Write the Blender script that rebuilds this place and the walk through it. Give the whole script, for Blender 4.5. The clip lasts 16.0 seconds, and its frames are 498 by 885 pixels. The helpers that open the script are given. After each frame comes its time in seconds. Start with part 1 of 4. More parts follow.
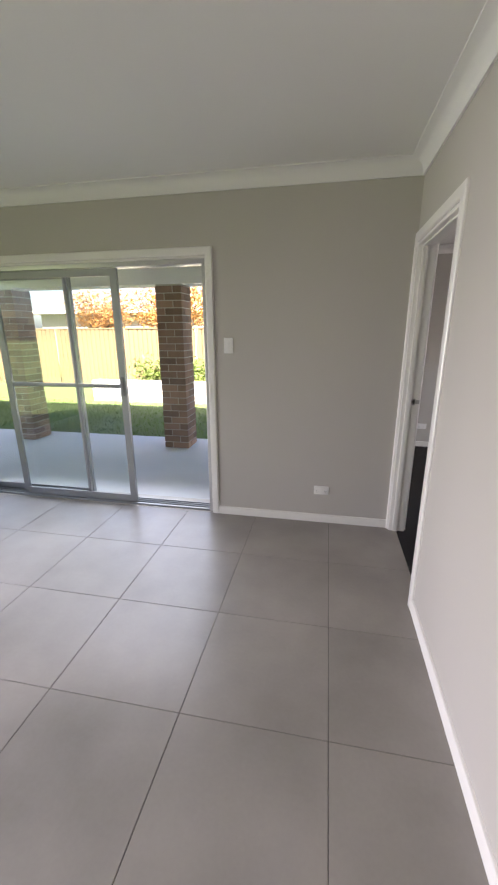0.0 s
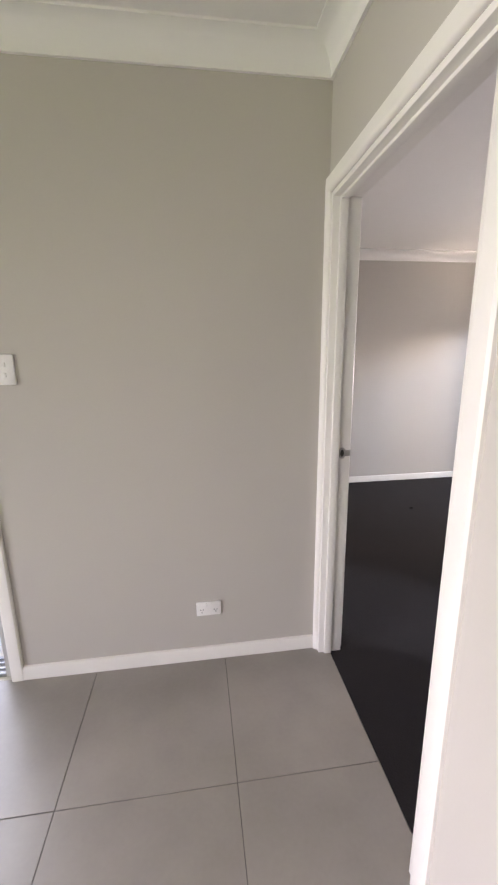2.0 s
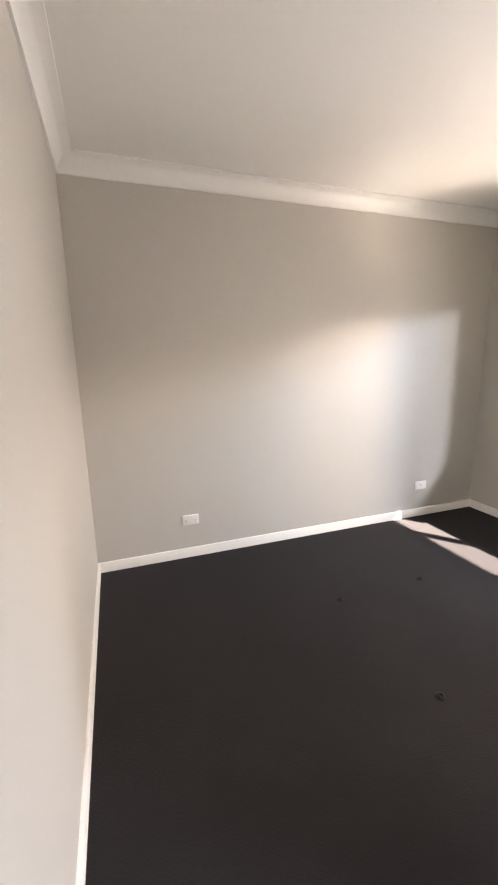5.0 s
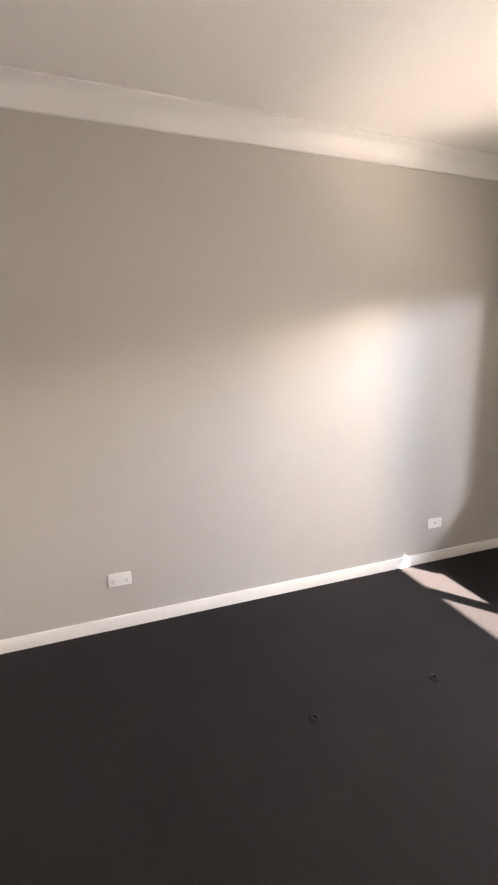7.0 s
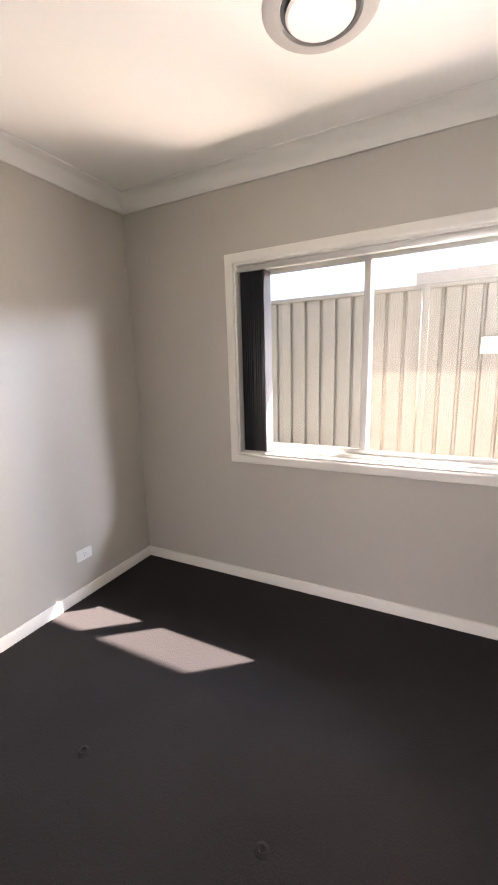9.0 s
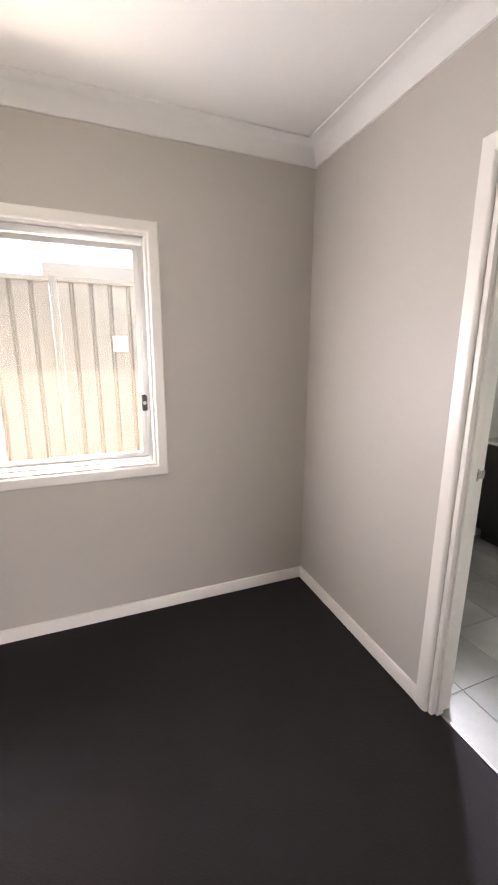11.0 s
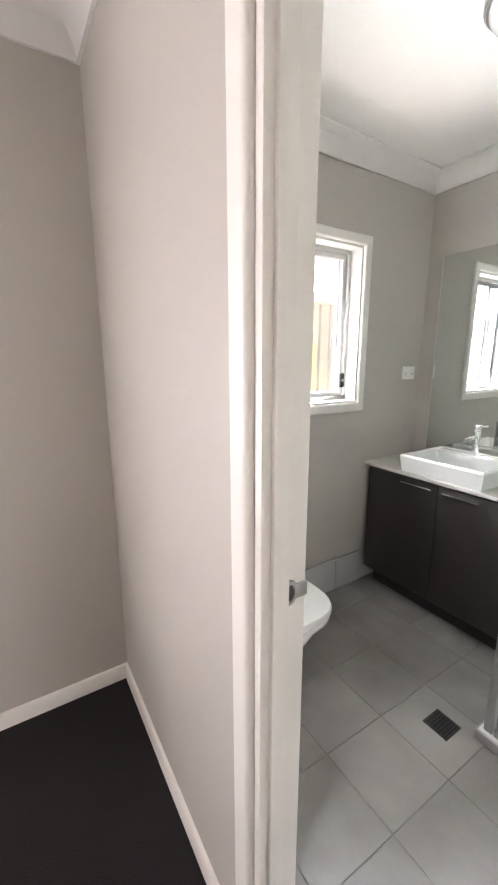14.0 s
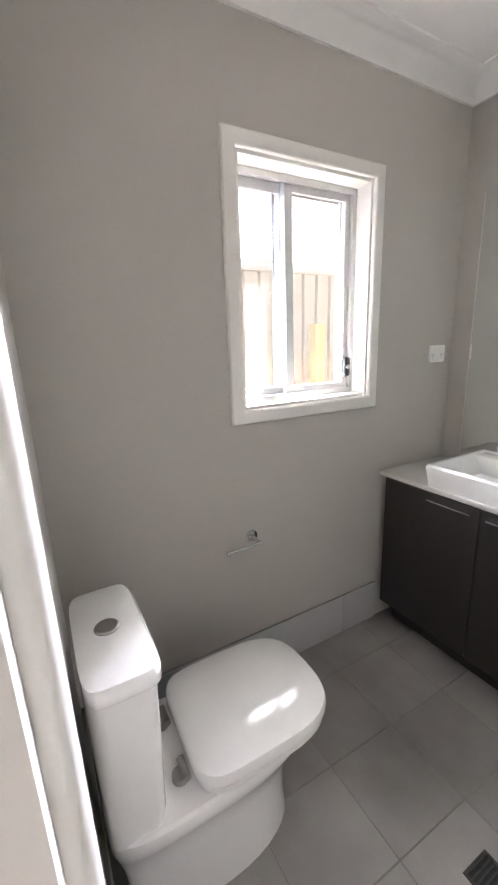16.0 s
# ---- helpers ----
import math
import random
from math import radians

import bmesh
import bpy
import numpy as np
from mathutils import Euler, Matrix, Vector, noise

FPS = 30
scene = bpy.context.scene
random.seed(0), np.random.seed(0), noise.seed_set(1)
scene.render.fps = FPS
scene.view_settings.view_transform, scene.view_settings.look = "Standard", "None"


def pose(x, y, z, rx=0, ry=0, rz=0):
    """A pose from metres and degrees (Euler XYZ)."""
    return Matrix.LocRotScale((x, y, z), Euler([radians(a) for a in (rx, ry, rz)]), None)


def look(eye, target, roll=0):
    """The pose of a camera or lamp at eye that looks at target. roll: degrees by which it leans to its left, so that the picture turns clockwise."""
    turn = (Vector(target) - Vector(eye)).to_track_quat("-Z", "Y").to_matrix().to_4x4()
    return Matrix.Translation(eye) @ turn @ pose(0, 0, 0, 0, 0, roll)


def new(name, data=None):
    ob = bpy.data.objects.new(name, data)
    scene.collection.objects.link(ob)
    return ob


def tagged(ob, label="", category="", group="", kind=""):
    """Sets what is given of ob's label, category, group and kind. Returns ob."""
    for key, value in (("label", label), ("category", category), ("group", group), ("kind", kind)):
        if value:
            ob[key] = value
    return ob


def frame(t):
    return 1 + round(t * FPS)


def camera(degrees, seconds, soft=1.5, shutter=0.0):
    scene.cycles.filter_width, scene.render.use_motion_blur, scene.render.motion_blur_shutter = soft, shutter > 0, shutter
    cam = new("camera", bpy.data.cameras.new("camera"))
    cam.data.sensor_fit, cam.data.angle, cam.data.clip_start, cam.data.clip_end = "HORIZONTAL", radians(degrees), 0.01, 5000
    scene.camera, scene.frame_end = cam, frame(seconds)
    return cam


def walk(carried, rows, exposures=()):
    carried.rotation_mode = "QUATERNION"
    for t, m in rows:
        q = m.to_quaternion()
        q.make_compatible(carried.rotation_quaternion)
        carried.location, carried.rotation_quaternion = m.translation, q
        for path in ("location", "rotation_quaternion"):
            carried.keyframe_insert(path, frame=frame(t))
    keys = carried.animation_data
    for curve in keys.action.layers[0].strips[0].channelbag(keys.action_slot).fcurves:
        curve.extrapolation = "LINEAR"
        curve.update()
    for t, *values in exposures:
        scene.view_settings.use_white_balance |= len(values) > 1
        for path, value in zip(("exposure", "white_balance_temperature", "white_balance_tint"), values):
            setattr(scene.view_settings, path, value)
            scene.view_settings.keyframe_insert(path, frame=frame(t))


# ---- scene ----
cam = camera(65.6, 16.0, soft=2.2)
PATH = [
    (0, (-0.537, -0.332, 1.507), (-0.912, 1.552, 0.948), -0.3),
    (0.5, (-0.601, -0.039, 1.487), (-0.695, 1.881, 0.937), -0.1),
    (1, (-0.591, 0.266, 1.464), (-0.509, 2.193, 0.937), -0.3),
    (1.5, (-0.588, 0.631, 1.445), (-0.375, 2.561, 0.966), -0.4),
    (2, (-0.544, 0.962, 1.442), (-0.287, 2.895, 0.997), -0.7),
    (2.5, (-0.418, 1.251, 1.443), (-0.076, 3.173, 1.011), -0.4),
    (3, (-0.320, 1.548, 1.436), (0.479, 3.329, 0.996), -1.1),
    (3.5, (-0.153, 1.884, 1.366), (0.986, 3.473, 0.943), -1.0),
    (4, (-0.026, 2.097, 1.345), (1.189, 3.633, 0.940), -0.8),
    (4.5, (0.150, 2.273, 1.330), (1.142, 3.968, 0.954), -1.0),
    (5, (0.307, 2.45, 1.339), (0.944, 4.302, 0.934), -1.2),
    (5.2, (0.348, 2.512, 1.337), (0.819, 4.414, 0.933), -1.2),
    (7.5, (0.944, 3.079, 1.332), (1.655, 4.91, 0.96), -2.1),
    (8, (1.007, 3.077, 1.366), (2.115, 4.692, 0.961), -1.0),
    (8.5, (1.108, 3.059, 1.381), (2.59, 4.338, 0.974), -1.1),
    (9, (1.237, 3.057, 1.383), (2.985, 3.947, 0.994), -1.6),
    (9.5, (1.321, 3.034, 1.399), (3.21, 3.551, 0.996), -1.9),
    (10, (1.329, 3.007, 1.392), (3.282, 3.164, 0.99), -2.0),
    (10.2, (1.32, 3.033, 1.404), (3.276, 2.984, 0.989), -1.5),
    (12.3, (1.348, 2.739, 1.419), (2.924, 1.597, 0.958), -0.3),
    (12.5, (1.395, 2.682, 1.42), (2.964, 1.531, 0.959), -0.7),
    (13, (1.541, 2.535, 1.431), (3.118, 1.374, 1.025), -1.0),
    (13.5, (1.658, 2.351, 1.408), (3.247, 1.208, 0.996), -0.5),
    (14, (1.748, 2.163, 1.412), (3.406, 1.127, 0.989), -0.1),
    (14.5, (1.841, 2.045, 1.401), (3.553, 1.117, 0.945), -0.0),
    (15, (1.967, 1.9, 1.403), (3.717, 1.059, 0.924), -1.0),
    (15.5, (2.058, 1.78, 1.4), (3.818, 0.963, 0.918), -2.0),
    (16, (2.084, 1.717, 1.4), (3.786, 0.788, 0.909), -2.1),
]
EXPOSURES = [(0.0, 3.3, 6100, 22), (1.0, 3.4, 6100, 22), (1.8, 3.85, 6200, 24), (3.5, 4.3, 6550, 25), (5.2, 4.45, 6550, 20), (7.5, 4.4, 6600, 23), (9.0, 4.2, 6500, 24), (10.2, 4.2, 6500, 23), (12.3, 4.68, 6400, 23), (14.0, 4.6, 6400, 24), (15.4, 4.38, 6400, 28), (16.0, 4.5, 6400, 29)]
walk(cam, [(t, look(*row)) for t, *row in PATH], EXPOSURES)

# ---- world, sun and exposure ----
SUN_WAY = Vector((-0.73, 0.93, -0.97)).normalized()
world = bpy.data.worlds.new("sky")
scene.world = world
world.use_nodes = True
wn = world.node_tree
sky = wn.nodes.new("ShaderNodeTexSky")
sky.sky_type = "NISHITA"
sky.sun_disc = False
sky.sun_elevation = math.asin(-SUN_WAY.z)
sky.sun_rotation = math.atan2(-SUN_WAY.x, -SUN_WAY.y)
sky.air_density, sky.dust_density = 1.0, 2.0
wn.links.new(sky.outputs[0], wn.nodes["Background"].inputs[0])
wn.nodes["Background"].inputs[1].default_value = 0.038
sun = new("sun", bpy.data.lights.new("sun", "SUN"))
sun.data.energy, sun.data.angle, sun.data.color = 5.0, radians(0.6), (1.0, 0.91, 0.76)
sun.matrix_world = look((20, -24, 25), Vector((20, -24, 25)) + SUN_WAY)



def fill_lamp(name, place, way, width, height, watts, color, spread):
    """An added area lamp standing in for sky, glare or bounce at one window."""
    lamp = new(name, bpy.data.lights.new(name, "AREA"))
    lamp.data.shape, lamp.data.size, lamp.data.size_y = "RECTANGLE", width, height
    lamp.data.energy, lamp.data.color, lamp.data.spread = watts, color, radians(spread)
    lamp.matrix_world = look(place, Vector(place) + Vector(way))
    return lamp


COOL, WARM = (0.86, 0.93, 1.0), (1.0, 0.86, 0.68)
# added lamps for sky at an unseen west window and the patio door
fill_lamp("west_window_light", (-4.55, -0.4, 1.1), (1, 0.12, -0.25), 3.4, 1.9, 5.6, (1.0, 0.955, 0.93), 80)
fill_lamp("patio_door_light", (-2.7, 2.80, 1.0), (0, -0.7, -0.75), 2.3, 1.5, 2.0, COOL, 80)
# added lamps in the gap between eave and fence: warm glare patch, high sky
fill_lamp("bedroom_warm_glare_lamp", (4.70, 2.575, 2.17), (-1.0, 0.65, -0.20), 0.26, 0.14, 3.4, (1.0, 0.83, 0.60), 160)
fill_lamp("bedroom_high_sky_light", (4.36, 2.2, 2.20), (-0.9, 0.70, -0.55), 0.7, 0.22, 5.6, (0.66, 0.84, 1.0), 150)
# added fill lamps at the glass, as sky light through the bedroom window
fill_lamp("bedroom_window_light", (3.46, 3.42, 1.25), (-0.82, 0.2, 0.0), 1.3, 0.65, 1.45, (1.0, 0.92, 0.82), 130)
fill_lamp("bedroom_window_light_south", (3.46, 3.42, 1.25), (-0.70, -0.70, 0.08), 1.3, 0.65, 1.35, (1.0, 0.98, 0.96), 140)
# added lamps low outside, standing in for bounce off ground and sunny sill
fill_lamp("bedroom_bounce_fill", (4.25, 2.95, 0.22), (-1.0, 0.3, 0.85), 0.9, 0.3, 1.3, (1.0, 0.83, 0.60), 160)
fill_lamp("bedroom_sill_bounce", (4.22, 3.08, 0.20), (-0.9, 1.0, 0.85), 0.26, 0.14, 1.0, WARM, 100)
# added lamps outside and at the ensuite window for sky and ground bounce
fill_lamp("ensuite_low_sky_light", (4.30, 0.0, 2.2), (-0.85, 0.76, -0.70), 0.4, 0.16, 8.5, COOL, 110)
fill_lamp("ensuite_sky_light", (3.46, 0.76, 1.42), (-0.90, 0.15, 0.0), 0.55, 0.4, 1.25, (0.90, 0.98, 0.93), 130)
fill_lamp("ensuite_bounce_fill", (4.2, 0.70, 0.45), (-0.85, 0.0, 0.8), 0.6, 0.3, 1.05, (1.0, 0.93, 0.82), 160)


# ---- materials ----
def mat(name, color, rough=0.6, metal=0.0, vary=0.06, scale=3.0, grain=0.05, grain_scale=120.0, bump=0.1,
        bump_scale=150.0, spots=0.0, rand=0.0, spec=0.5):
    """Paint, stone, metal: a base colour that drifts at two sizes, with fine relief and uneven gloss."""
    m = bpy.data.materials.new(name)
    m.use_nodes = True
    nt = m.node_tree
    n, l = nt.nodes, nt.links
    b = n["Principled BSDF"]
    tc = n.new("ShaderNodeTexCoord")
    geo = n.new("ShaderNodeNewGeometry")
    big = n.new("ShaderNodeTexNoise")
    big.inputs["Scale"].default_value, big.inputs["Detail"].default_value = scale, 5
    fine = n.new("ShaderNodeTexNoise")
    fine.inputs["Scale"].default_value, fine.inputs["Detail"].default_value = grain_scale, 3
    l.new(geo.outputs["Position"], big.inputs["Vector"])
    l.new(geo.outputs["Position"], fine.inputs["Vector"])

    def maths(op, a, v):
        q = n.new("ShaderNodeMath")
        q.operation = op
        for i, w in enumerate((a, v)):
            if isinstance(w, (int, float)):
                q.inputs[i].default_value = w
            else:
                l.new(w, q.inputs[i])
        return q.outputs[0]
    f = maths("ADD", maths("MULTIPLY", maths("SUBTRACT", big.outputs["Fac"], 0.5), 2 * vary),
              maths("MULTIPLY", maths("SUBTRACT", fine.outputs["Fac"], 0.5), 2 * grain))
    if rand:
        info = n.new("ShaderNodeObjectInfo")
        f = maths("ADD", f, maths("MULTIPLY", maths("SUBTRACT", info.outputs["Random"], 0.5), 2 * rand))
    if spots:
        vor = n.new("ShaderNodeTexNoise")
        vor.inputs["Scale"].default_value, vor.inputs["Detail"].default_value = scale * 4, 8
        l.new(geo.outputs["Position"], vor.inputs["Vector"])
        ramp = n.new("ShaderNodeValToRGB")
        ramp.color_ramp.elements[0].position, ramp.color_ramp.elements[1].position = 0.58, 0.72
        l.new(vor.outputs["Fac"], ramp.inputs["Fac"])
        f = maths("SUBTRACT", f, maths("MULTIPLY", ramp.outputs["Color"], spots))
    gain = maths("ADD", f, 1.0)
    mix = n.new("ShaderNodeVectorMath")
    mix.operation = "SCALE"
    mix.inputs[0].default_value = color[:3]
    l.new(gain, mix.inputs["Scale"])
    l.new(mix.outputs[0], b.inputs["Base Color"])
    b.inputs["Roughness"].default_value = rough
    l.new(maths("ADD", maths("MULTIPLY", maths("SUBTRACT", big.outputs["Fac"], 0.5), 0.25 * rough), rough), b.inputs["Roughness"])
    b.inputs["Metallic"].default_value = metal
    b.inputs["Specular IOR Level"].default_value = spec
    if bump:
        bt = n.new("ShaderNodeTexNoise")
        bt.inputs["Scale"].default_value, bt.inputs["Detail"].default_value = bump_scale, 4
        l.new(geo.outputs["Position"], bt.inputs["Vector"])
        bp = n.new("ShaderNodeBump")
        bp.inputs["Strength"].default_value, bp.inputs["Distance"].default_value = bump, 0.002
        l.new(bt.outputs["Fac"], bp.inputs["Height"])
        l.new(bp.outputs["Normal"], b.inputs["Normal"])
    return m


def glass_mat(name, tint, rough=0.0):
    m = bpy.data.materials.new(name)
    m.use_nodes = True
    n, l = m.node_tree.nodes, m.node_tree.links
    out = n["Material Output"]
    n.remove(n["Principled BSDF"])
    tr, gl = n.new("ShaderNodeBsdfTransparent"), n.new("ShaderNodeBsdfGlossy")
    tr.inputs["Color"].default_value = (*tint, 1)
    gl.inputs["Roughness"].default_value = rough
    fr, mx = n.new("ShaderNodeLayerWeight"), n.new("ShaderNodeMixShader")
    fr.inputs["Blend"].default_value = 0.5
    pw, ad = n.new("ShaderNodeMath"), n.new("ShaderNodeMath")
    pw.operation, ad.operation = "POWER", "MULTIPLY_ADD"
    pw.inputs[1].default_value = 4.0
    ad.inputs[1].default_value, ad.inputs[2].default_value = 0.6, 0.035
    l.new(fr.outputs["Facing"], pw.inputs[0])
    l.new(pw.outputs[0], ad.inputs[0])
    l.new(ad.outputs[0], mx.inputs[0])
    l.new(tr.outputs[0], mx.inputs[1])
    l.new(gl.outputs[0], mx.inputs[2])
    l.new(mx.outputs[0], out.inputs["Surface"])
    return m


def screen_mat(name, color, open_part):
    """Fine insect mesh: mostly open, its threads take the light of either side."""
    m = bpy.data.materials.new(name)
    m.use_nodes = True
    n, l = m.node_tree.nodes, m.node_tree.links
    n.remove(n["Principled BSDF"])
    tr, tl, df = n.new("ShaderNodeBsdfTransparent"), n.new("ShaderNodeBsdfTranslucent"), n.new("ShaderNodeBsdfDiffuse")
    tl.inputs["Color"].default_value = df.inputs["Color"].default_value = (*color, 1)
    threads, mx = n.new("ShaderNodeMixShader"), n.new("ShaderNodeMixShader")
    threads.inputs[0].default_value, mx.inputs[0].default_value = 0.4, open_part
    l.new(tl.outputs[0], threads.inputs[1])
    l.new(df.outputs[0], threads.inputs[2])
    l.new(threads.outputs[0], mx.inputs[1])
    l.new(tr.outputs[0], mx.inputs[2])
    l.new(mx.outputs[0], n["Material Output"].inputs["Surface"])
    return m


def carpet_mat():
    m = mat("charcoal_loop_carpet", (0.019, 0.0168, 0.0175), 1.0, vary=0.28, scale=1.6, grain=0.25, grain_scale=260, bump=0, spec=0.08)
    n, l = m.node_tree.nodes, m.node_tree.links
    geo, vor, bp = n.new("ShaderNodeNewGeometry"), n.new("ShaderNodeTexVoronoi"), n.new("ShaderNodeBump")
    vor.inputs["Scale"].default_value, vor.inputs["Randomness"].default_value = 110, 0.55
    rot = n.new("ShaderNodeMapping")
    rot.inputs["Rotation"].default_value = (0, 0, 0.7)
    l.new(geo.outputs["Position"], rot.inputs["Vector"])
    l.new(rot.outputs[0], vor.inputs["Vector"])
    bp.invert = True
    bp.inputs["Strength"].default_value, bp.inputs["Distance"].default_value = 0.35, 0.004
    l.new(vor.outputs["Distance"], bp.inputs["Height"])
    l.new(bp.outputs[0], n["Principled BSDF"].inputs["Normal"])
    n["Principled BSDF"].inputs["Sheen Weight"].default_value = 0.04
    n["Principled BSDF"].inputs["Sheen Roughness"].default_value = 0.6
    return m


PAINT = mat("warm_grey_wall_paint", (0.50, 0.475, 0.43), 0.5, vary=0.03, scale=1.3, grain=0.02, bump=0.12, bump_scale=220, spec=0.4)
CEIL = mat("white_ceiling_paint", (0.80, 0.79, 0.76), 0.75, vary=0.02, scale=0.9, grain=0.015, bump=0.1)
TRIM = mat("white_gloss_trim", (0.80, 0.78, 0.73), 0.3, vary=0.03, scale=5, grain=0.02, bump=0.06, bump_scale=60)
TILE = mat("grey_porcelain_tile", (0.30, 0.275, 0.25), 0.32, vary=0.5, scale=1.7, grain=0.05, grain_scale=60, bump=0.08, bump_scale=40, rand=0.04)
GROUT = mat("dark_grout", (0.13, 0.122, 0.115), 0.9, vary=0.15, scale=8)
BTILE = mat("bathroom_floor_tile", (0.28, 0.27, 0.25), 0.38, vary=0.5, scale=3.5, grain=0.05, grain_scale=70, bump=0.08, bump_scale=40, rand=0.11)
BGROUT = mat("pale_grout", (0.25, 0.24, 0.225), 0.9, vary=0.15, scale=8)
BSKIRT = mat("pale_skirting_tile", (0.46, 0.46, 0.455), 0.3, vary=0.12, scale=4, grain=0.03, bump=0.04, rand=0.03)
FRAME = mat("satin_silver_frame", (0.42, 0.42, 0.41), 0.3, 0.8, vary=0.04, bump=0.02)
WTILE = mat("white_wall_tile", (0.66, 0.66, 0.64), 0.15, vary=0.04, scale=4, grain=0.02, bump=0.03, rand=0.03)
CARPET = carpet_mat()
ALU = mat("pearl_aluminium", (0.62, 0.62, 0.60), 0.38, 0.6, vary=0.03, bump=0.03)
GREYALU = mat("grey_aluminium_door", (0.33, 0.34, 0.34), 0.42, 0.5, vary=0.04, bump=0.03)
CHROME = mat("chrome", (0.75, 0.75, 0.75), 0.08, 1.0, vary=0.02, grain=0.01, bump=0)
BLACK = mat("black_plastic", (0.02, 0.02, 0.02), 0.4, vary=0.1, bump=0.05)
GRATE = mat("dark_metal_grate", (0.10, 0.095, 0.09), 0.4, 0.8, vary=0.2, scale=30)
STEEL = mat("brushed_steel", (0.42, 0.41, 0.39), 0.32, 1.0, vary=0.1, scale=20)
# white plastic with the vent ring's shade put into its grey
SHADEPL = mat("shade_grey_plastic", (0.42, 0.41, 0.39), 0.45, vary=0.04, bump=0.03)
PLASTIC = mat("white_plastic", (0.80, 0.79, 0.76), 0.3, vary=0.02, bump=0.03)
CERAMIC = mat("white_ceramic", (0.84, 0.84, 0.82), 0.08, vary=0.01, grain=0.005, bump=0)
VENEER = mat("dark_woodgrain_laminate", (0.022, 0.018, 0.017), 0.45, vary=0.25, scale=9, grain=0.2, grain_scale=90, bump=0.15, bump_scale=90)
STONE = mat("pale_stone_top", (0.66, 0.65, 0.61), 0.2, vary=0.05, scale=14, grain=0.06, grain_scale=200, bump=0.02)
FROST = mat("frosted_lamp_glass", (0.72, 0.72, 0.72), 0.25, vary=0.02, bump=0.02)
BLIND = mat("dark_blind_fabric", (0.028, 0.03, 0.036), 0.85, vary=0.12, scale=6, grain=0.2, grain_scale=400, bump=0.3, bump_scale=400)
PATHWAY = mat("weathered_path_concrete", (0.36, 0.34, 0.31), 0.85, vary=0.15, scale=1.5, grain=0.12, bump=0.4, bump_scale=80)
CONCRETE = mat("pale_patio_concrete", (0.72, 0.73, 0.74), 0.8, vary=0.1, scale=1.5, grain=0.1, bump=0.4, bump_scale=80)
GRASS = mat("lawn_green", (0.115, 0.16, 0.04), 0.9, vary=0.35, scale=1.5, grain=0.4, grain_scale=30, bump=1.0, bump_scale=60)
BLADE = mat("grass_blade", (0.15, 0.23, 0.035), 0.7, vary=0.3, scale=2)
BRICK = mat("brown_brick", (0.29, 0.19, 0.13), 0.85, vary=0.25, scale=8, grain=0.2, bump=0.8, bump_scale=120, rand=0.35)
MORTAR = mat("cream_mortar", (0.55, 0.51, 0.43), 0.9, vary=0.1, bump=0.5)
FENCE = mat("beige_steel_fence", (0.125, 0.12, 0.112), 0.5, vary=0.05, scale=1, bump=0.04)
FENCE2 = mat("tan_steel_fence", (0.17, 0.122, 0.062), 0.5, vary=0.05, scale=1, bump=0.04)
RENDER_W = mat("white_render", (0.75, 0.74, 0.70), 0.8, vary=0.06, bump=0.4)
CREAM = mat("cream_painted_brick", (0.40, 0.35, 0.30), 0.7, vary=0.08, bump=0.3)
LEAF = mat("sunlit_leaf", (0.12, 0.17, 0.03), 0.6, vary=0.4, scale=2, bump=0)
LEAF2 = mat("autumn_leaf", (0.32, 0.15, 0.03), 0.6, vary=0.4, scale=2, bump=0)
BARK = mat("bark", (0.12, 0.085, 0.06), 0.9, vary=0.3, scale=8, bump=0.9, bump_scale=40)
ROOF = mat("grey_roof_tile", (0.16, 0.16, 0.165), 0.7, vary=0.15, scale=3, bump=0.4)
ORANGE_BROWN = mat("orange_brown_grain", (0.34, 0.16, 0.06), 0.6, vary=0.2, scale=7, grain=0.15, bump=0.3)
GLASS = glass_mat("window_glass", (0.93, 0.95, 0.94))
SHGLASS = glass_mat("shower_glass", (0.86, 0.91, 0.89))
SCREEN = screen_mat("insect_mesh", (0.30, 0.24, 0.18), 0.94)
MIRROR = mat("mirror_silver", (0.80, 0.83, 0.81), 0.01, 1.0, vary=0.01, grain=0.0, bump=0)
n_ = MIRROR.node_tree
n_.links.remove(n_.nodes["Principled BSDF"].inputs["Roughness"].links[0])
n_.nodes["Principled BSDF"].inputs["Roughness"].default_value = 0.0


# ---- mesh helpers ----
def box(bm, x0, x1, y0, y1, z0, z1, bevel=0.0, seg=2):
    lo, hi = Vector((min(x0, x1), min(y0, y1), min(z0, z1))), Vector((max(x0, x1), max(y0, y1), max(z0, z1)))
    r = bmesh.ops.create_cube(bm, size=1, matrix=Matrix.Translation((lo + hi) / 2) @ Matrix.Diagonal((*(hi - lo), 1)))
    if bevel:
        bmesh.ops.bevel(bm, geom=list({e for v in r["verts"] for e in v.link_edges}), offset=bevel, segments=seg, profile=0.5, affect="EDGES")
    return bm


def B(*a, **k):
    return box(bmesh.new(), *a, **k)


